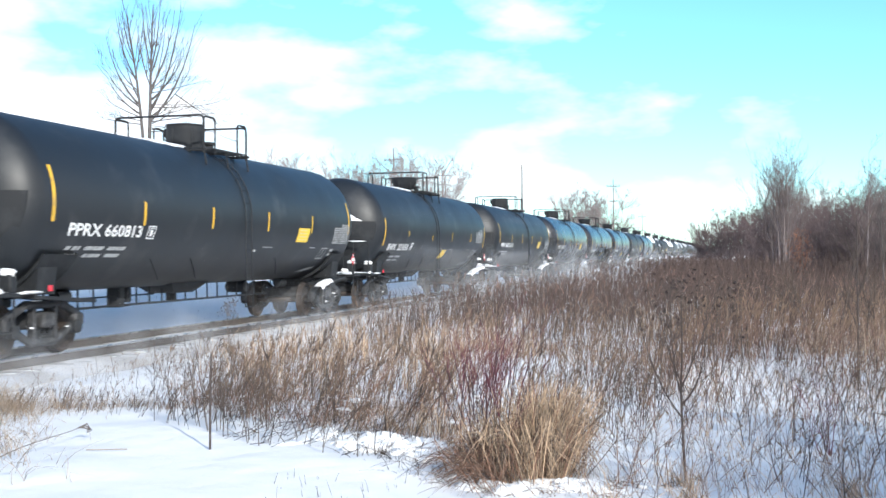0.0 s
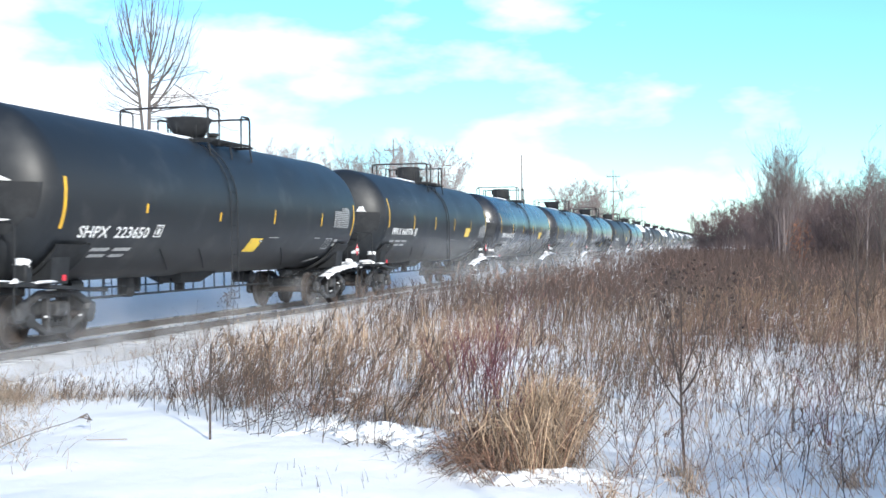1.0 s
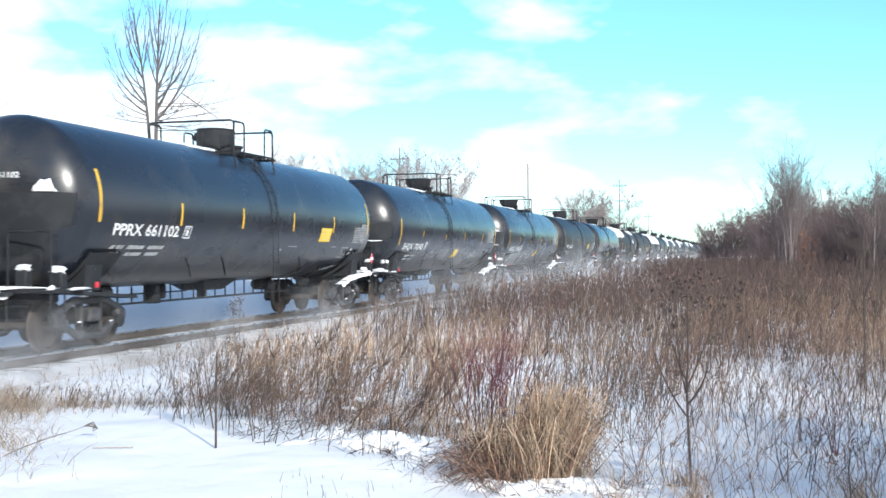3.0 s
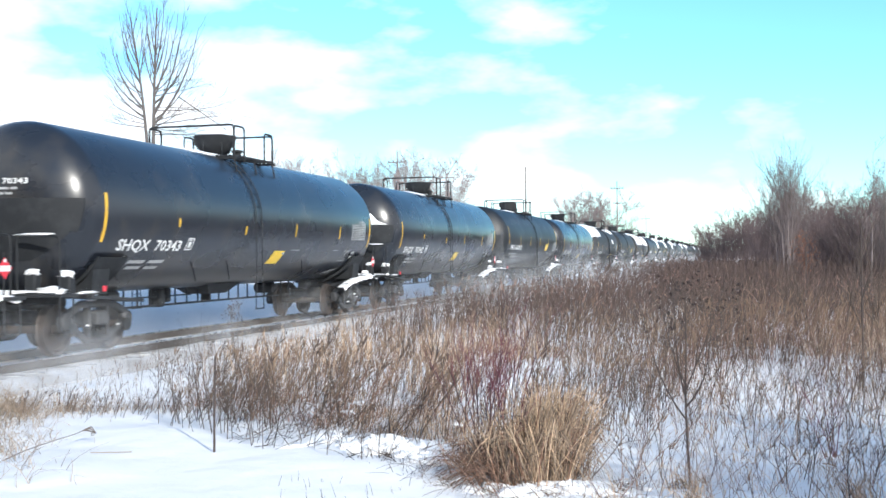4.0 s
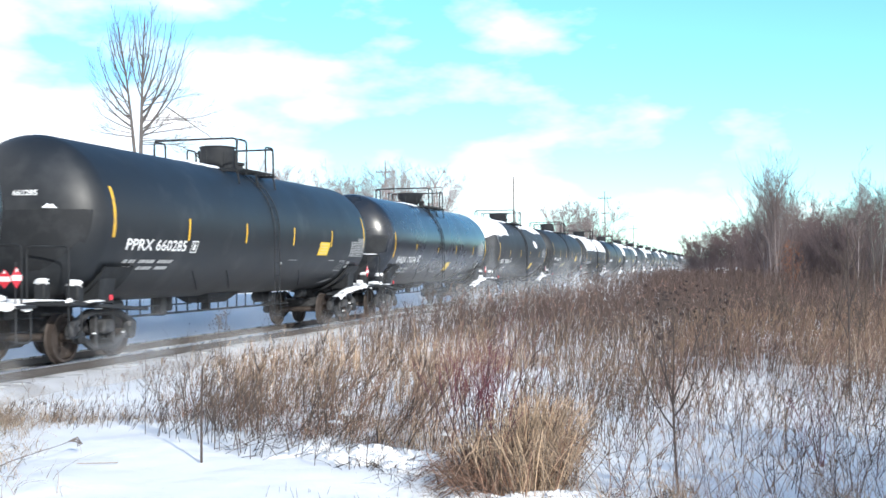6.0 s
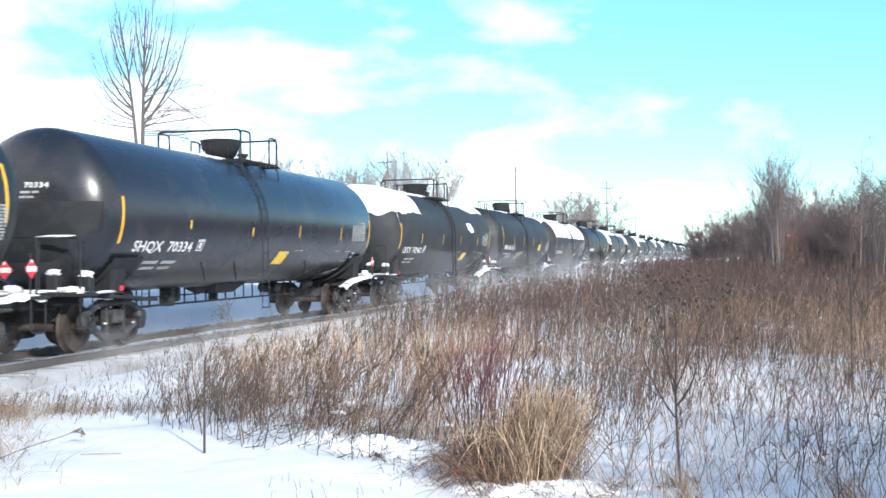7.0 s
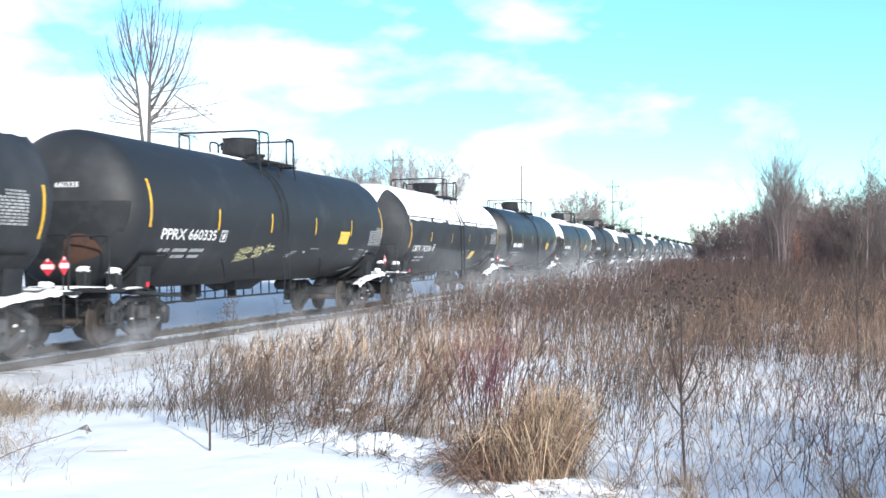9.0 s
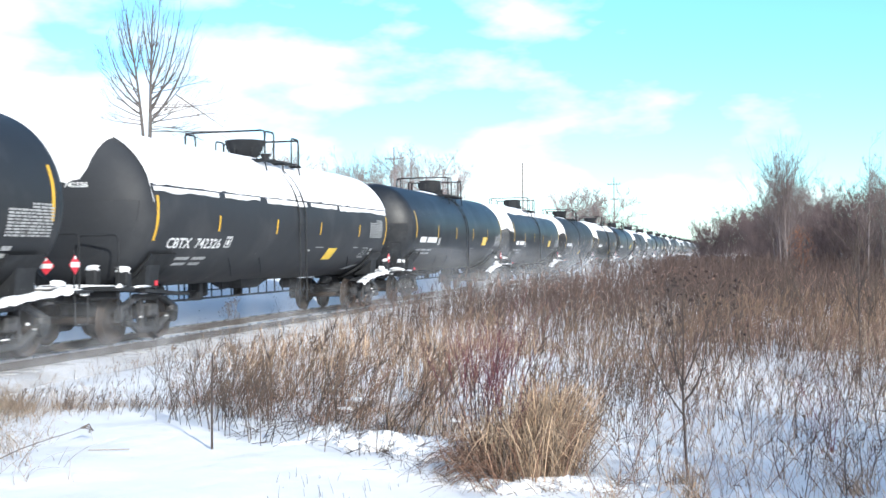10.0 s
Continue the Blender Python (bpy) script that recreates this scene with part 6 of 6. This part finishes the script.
swept_tree(-23.5, 42.5, M["bark"], "tall leafless tree with two stems and upswept limbs")
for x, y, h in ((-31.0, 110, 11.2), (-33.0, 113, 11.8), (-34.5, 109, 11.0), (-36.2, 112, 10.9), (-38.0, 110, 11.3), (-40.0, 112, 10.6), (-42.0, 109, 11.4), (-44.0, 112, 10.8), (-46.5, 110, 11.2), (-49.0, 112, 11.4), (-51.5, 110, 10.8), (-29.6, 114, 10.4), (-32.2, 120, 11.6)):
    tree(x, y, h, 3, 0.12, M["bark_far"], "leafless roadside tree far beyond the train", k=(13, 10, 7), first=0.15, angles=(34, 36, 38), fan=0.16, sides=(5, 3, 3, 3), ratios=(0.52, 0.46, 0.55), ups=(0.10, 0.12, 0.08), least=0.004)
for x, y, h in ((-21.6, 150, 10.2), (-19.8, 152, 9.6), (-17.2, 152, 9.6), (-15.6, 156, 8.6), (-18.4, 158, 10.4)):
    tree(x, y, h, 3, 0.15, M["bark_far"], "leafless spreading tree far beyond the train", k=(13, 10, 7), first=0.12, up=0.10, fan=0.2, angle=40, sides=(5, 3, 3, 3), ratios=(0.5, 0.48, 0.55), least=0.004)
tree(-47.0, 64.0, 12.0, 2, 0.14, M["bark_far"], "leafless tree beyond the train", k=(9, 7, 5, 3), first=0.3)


def utility_pole(x, y, h, arms, label):
    ob = thing("utility_pole", pose(x, y, -0.3), label, "utility pole", "poles along the line")
    part("pole", Geo().tube([(0, 0, 0), (0, 0, h / 2), (0, 0, h)], [0.12, 0.095, 0.07], 8), M["pole"], ob)
    for z, w in arms:
        part("crossarm", Geo().box((0, 0, z), (w, 0.12, 0.12), 0.01), M["pole"], ob)
        for s in (-0.45, -0.2, 0.2, 0.45):
            part("insulator", Geo().rev([(0, 0.05), (0.08, 0.07), (0.16, 0.04), (0.2, 0.0)], "z", 8, (s * w, 0, z + 0.06)), M["pole"], ob)
    return ob


utility_pole(-21.8, 119, 11.6, ((6.6, 0.6),), "weathered wooden utility pole with one short crossarm")
utility_pole(-16.8, 165, 12.8, ((11.8, 1.9), (9.6, 1.1)), "weathered wooden utility pole with crossarms")
utility_pole(-36.4, 120, 13.9, ((12.6, 2.2), (11.0, 0.8)), "far utility pole with one crossarm")
utility_pole(-17.7, 230, 10.2, ((9.4, 1.6),), "far utility pole with one crossarm")
mast = thing("power_mast", pose(-35.8, 140, -0.3), "far grey steel mast with raised V-shaped arms", "power mast")
part("mast_leg", Geo().tube([(-0.5, 0, 0), (-0.15, 0, 12.0)], 0.07, 5), M["pole"], mast)
part("mast_leg", Geo().tube([(0.5, 0, 0), (0.15, 0, 12.0)], 0.07, 5), M["pole"], mast)
for k in range(7):
    part("lattice_bar", Geo().tube([(-0.5 + 0.05 * k, 0, k * 1.7), (0.45 - 0.05 * k, 0, k * 1.7 + 1.7)], 0.04, 4), M["pole"], mast)
for s in (-1, 1):
    part("mast_arm", Geo().tube([(0, 0, 12.5), (s * 1.25, 0, 14.4)], 0.05, 5), M["pole"], mast)
part("mast_arm", Geo().tube([(-0.9, 0, 12.2), (0.9, 0, 12.2)], 0.07, 5), M["pole"], mast)
part("mast_arm", Geo().tube([(-0.7, 0, 11.0), (0.7, 0, 11.0)], 0.06, 5), M["pole"], mast)
for s in (-1, 1):
    lamp = thing("street_lamp", pose(-36.4 + (0 if s < 0 else 1.2), 119, -0.3), "far street lamp with a slanting arm", "street lamp", "lamps along the road")
    part("lamp_post", Geo().tube([(0, 0, 0), (0, 0, 11.2)], 0.08, 6), M["pole"], lamp)
    part("lamp_arm", Geo().tube([(0, 0, 11.0), (s * 1.2, 0, 12.2 if s < 0 else 12.4), (s * 2.2, 0, 12.9)], 0.035, 5), M["pole"], lamp)

# thicket and birches at the right
for k in range(54):
    t = k / 53
    y = 50 + 64 * (1 - t) ** 1.3 + rng.uniform(-4, 6)
    off = (-56 + 345 * t + rng.uniform(-12, 12)) / 2000
    x = off * y + (rng.uniform(0, 3) if k % 2 else 0)
    h = 5.4 - 1.0 * t + rng.uniform(-0.9, 0.6)
    if t < 0.1:
        h *= 0.7 + 3 * t
    tree(x, y, h, 5, 0.04, M["thicket"], "tangled leafless thicket bush", k=(8, 7, 8), sides=(4, 3, 3, 3), fan=0.22, first=0.08, angle=40, ratios=(0.6, 0.45, 0.5), ups=(0.24, 0.14, 0.08), name="thicket_bush", least=0.0015)
# unseen bushes right of the camera, added to shade the lower-right snow
for x, y, h in ((3.9, 5.4, 2.6), (4.6, 4.3, 3.0), (5.2, 3.6, 3.6), (3.7, 6.9, 2.2), (5.6, 2.6, 4.0), (4.6, 5.2, 3.2), (5.2, 4.6, 3.6), (4.0, 6.0, 2.8), (4.6, 6.6, 3.0), (6.2, 6.6, 4.0), (6.4, 4.0, 4.4), (7.0, 3.5, 4.6), (8.2, 5.0, 5.2), (9.2, 3.0, 5.6), (8.6, 1.2, 5.4), (10.2, 6.0, 5.6), (11.0, 2.0, 6.0), (9.8, 8.0, 5.2), (11.8, 4.6, 6.0), (7.6, 0.2, 5.0), (10.0, 10.0, 5.0), (11.5, 8.5, 5.6), (6.6, 2.0, 4.4), (7.4, 4.6, 5.0), (8.8, 6.6, 5.2), (9.5, 4.4, 5.6), (8.0, 2.6, 5.2), (6.2, 0.6, 4.6), (9.0, 9.4, 4.8), (10.6, 7.2, 5.4), (8.4, 8.2, 4.6), (12.4, 6.4, 6.0), (10.8, 11.8, 5.2), (12.5, 10.0, 5.8), (7.8, 6.2, 4.6)):
    tree(x, y, h, 6, 0.05, M["thicket"], "tangled leafless thicket bush", k=(8, 6, 4), sides=(4, 3, 3, 3), fan=0.26, first=0.04, up=0.10, angle=42, ratio=0.46, name="thicket_bush", least=0.007)
for x, y, h, n in ((2.35, 58, 6.9, 5), (2.1, 60, 6.0, 3), (2.75, 59, 6.2, 3)):
    tree(x, y, h, n, 0.045, M["birch"], "pale multi-stemmed leafless birch", k=(11, 9, 6), sides=(6, 3, 3, 3), fan=0.06, first=0.3, last=0.8, angles=(26, 32, 30), ratios=(0.6, 0.4, 0.5), taper0=0.7, ups=(0.06, 0.2, 0.15), name="birch_tree", least=0.001)
tree(4.27, 40, 5.5, 1, 0.03, M["birch"], "slender pale leafless birch beside the thicket", k=(16, 6, 4), sides=(6, 3, 3, 3), fan=0.04, first=0.35, up=0.2, angle=36, ratio=0.26, name="birch_tree")
tree(4.9, 40, 4.6, 2, 0.04, M["bark"], "slender leafless tree beside the thicket", k=(12, 8, 5), sides=(6, 3, 3, 3), fan=0.10, first=0.3, up=0.2, angle=38, ratio=0.4)
n = 900
lp = np.stack([rng.normal(2.85, 0.25, n), rng.normal(52.5, 0.4, n), 0.3 + 2.5 * rng.beta(1.4, 1.8, n)], 1)
lv = Strands(lp, rng.normal(size=(n, 3)), np.full(n, 0.07), np.full(n, 0.022), rng.normal(size=(n, 3)) * 0.2, 0.2)
ob = thing("young_beech", Matrix(), "young tree still holding dry orange leaves", "tree")
tree_b = bundle("branch_frame", [(Strands(np.array([[2.85, 52.5, -0.2]] * 6), np.concatenate([rng.normal(size=(6, 2)) * 0.14, np.ones((6, 1))], 1), np.full(6, 2.8), np.full(6, 0.03), np.zeros((6, 3)), 0.2), 4, 4)], M["bark"])
part("branch_frame", tree_b, None, ob)
part("foliage", bundle("foliage", [(lv, 2, 2)], M["leaf"]), None, ob, "dry orange leaves")["kind"] = "stuff"

# far woods on the horizon
fw = []
n = 2600
wx = rng.uniform(-260, 420, n)
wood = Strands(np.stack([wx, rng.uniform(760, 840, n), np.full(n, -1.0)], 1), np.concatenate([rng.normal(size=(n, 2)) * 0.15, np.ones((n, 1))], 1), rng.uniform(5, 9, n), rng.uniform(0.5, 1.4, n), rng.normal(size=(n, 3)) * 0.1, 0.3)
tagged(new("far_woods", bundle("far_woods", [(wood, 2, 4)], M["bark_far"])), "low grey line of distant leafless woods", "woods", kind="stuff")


# ---- blown snow along the rails ----
def flakes(n, y0, y1, size, rise, seed):
    """Whirled-up snow as small loose grains, thickest low down beside the wheels and drawn out into wisps."""
    r = np.random.default_rng(seed)
    y = r.uniform(y0, y1, n * 2)
    z = -0.2 + r.exponential(rise, n * 2)
    wisp = np.array([noise.noise(Vector((b * 0.22, c * 0.6, seed))) + 0.6 * noise.noise(Vector((b * 0.07, 4.0, seed))) for b, c in zip(y, z)])
    keep = np.where((r.random(n * 2) < np.clip(0.5 + 0.8 * wisp, 0.04, 1.0)) & (z < 2.2))[0][:n]
    y, z = y[keep], z[keep]
    x = 1.55 + r.normal(size=len(y)) * 0.5 + 0.25 * z
    c = np.stack([x, y, z], 1)
    shape = np.array([(1, 0, -0.6), (-0.6, 0.9, -0.5), (-0.6, -0.9, -0.5), (0, 0, 1.0)])
    s = (r.uniform(0.6, 1.5, len(c)) * size)[:, None, None]
    spin = r.uniform(0, 2 * math.pi, len(c))
    co, si = np.cos(spin)[:, None], np.sin(spin)[:, None]
    v = np.stack([shape[:, 0] * co - shape[:, 1] * si, shape[:, 0] * si + shape[:, 1] * co, np.repeat(shape[None, :, 2], len(c), 0)], 2) * s * (0.8, 4.0, 0.8) + c[:, None, :]
    q = np.array([(0, 1, 3), (1, 2, 3), (2, 0, 3), (0, 2, 1)])[None] + (np.arange(len(c)) * 4)[:, None, None]
    return fast_mesh("snow_dust", v.reshape(-1, 3), q.reshape(-1, 3), M["cap"])


def wisps(y0, y1, seed, tall=1.0, wander=0.12, stretch=1.0, mat="dust"):
    """Separate wisps of whirled-up snow beside the wheels, end to end."""
    r = np.random.default_rng(seed)
    vs, qs, uvs, y, nu, nv = [], [], [], y0, 10, 5
    while y < y1:
        length, top, lane = r.uniform(3.0, 7.0) * stretch, r.uniform(0.55, 1.15) * tall, 1.9 + r.normal() * wander
        off = len(vs)
        for i in range(nu + 1):
            for j in range(nv + 1):
                u, w = i / nu, j / nv
                vs.append((lane + 0.12 * math.sin(4 * u + y) + 0.12 * w * w, y + u * length, -0.3 + w * (top + 0.3)))
                uvs.append((u, w))
        qs += [(off + i * (nv + 1) + j, off + (i + 1) * (nv + 1) + j, off + (i + 1) * (nv + 1) + j + 1, off + i * (nv + 1) + j + 1) for i in range(nu) for j in range(nv)]
        y += length * r.uniform(0.75, 1.15) / (1.0 if mat == "dust" else 4.0)
    q = np.array(qs)
    me = fast_mesh("snow_wisps", np.array(vs), q, M[mat], smooth=True)
    me.uv_layers.new(name="UVMap").data.foreach_set("uv", np.array(uvs, np.float32)[q.ravel()].ravel())
    return me


drift = new("snow_wisps", wisps(6, 360, 3, 1.2))
drift.matrix_basis = pose(TRACK, 0, 0)
tagged(drift, "low wisps of snow whirled up beside the wheels", "snow dust", kind="stuff")
# fixed pale sheets that wash out the far cars, standing in for haze
haze = new("snow_haze", wisps(34, 480, 8, 3.4, 0.35, 9.0, "haze"))
haze.matrix_basis = pose(TRACK, 0, 0)
tagged(haze, "pale see-through sheets for blown snow and haze beside the far cars", "snow dust", kind="stuff")
dust = new("snow_dust", flakes(40000, 6, 250, 0.0015, 0.34, 5))
dust.matrix_basis = pose(TRACK, 0, 0)
tagged(dust, "fine snow dust blowing along the rails", "snow dust", kind="stuff")


# ---- movement ----
def motions():
    for i, (car, c) in enumerate(zip(cars, CENTRES)):
        walk(car, [(0.0, pose(TRACK, c, 0)), (10.0, pose(TRACK, c - SPEED * 10.0, 0))])
        if i > 11:
            continue
        for truck in car.children:
            for w in truck.children:
                if "spin" in w:
                    y = w.matrix_basis.translation.y
                    walk(w, [(k / 30, pose(0, y, 0.457, k * SPEED / 30 / 0.457 * 180 / math.pi)) for k in range(301)])
    walk(drift, [(0.0, pose(TRACK, 0, 0)), (10.0, pose(TRACK, -110.0, 0))])
    walk(dust, [(0.0, pose(TRACK, 0, 0)), (10.0, pose(TRACK, -110.0, 0))])


motions()
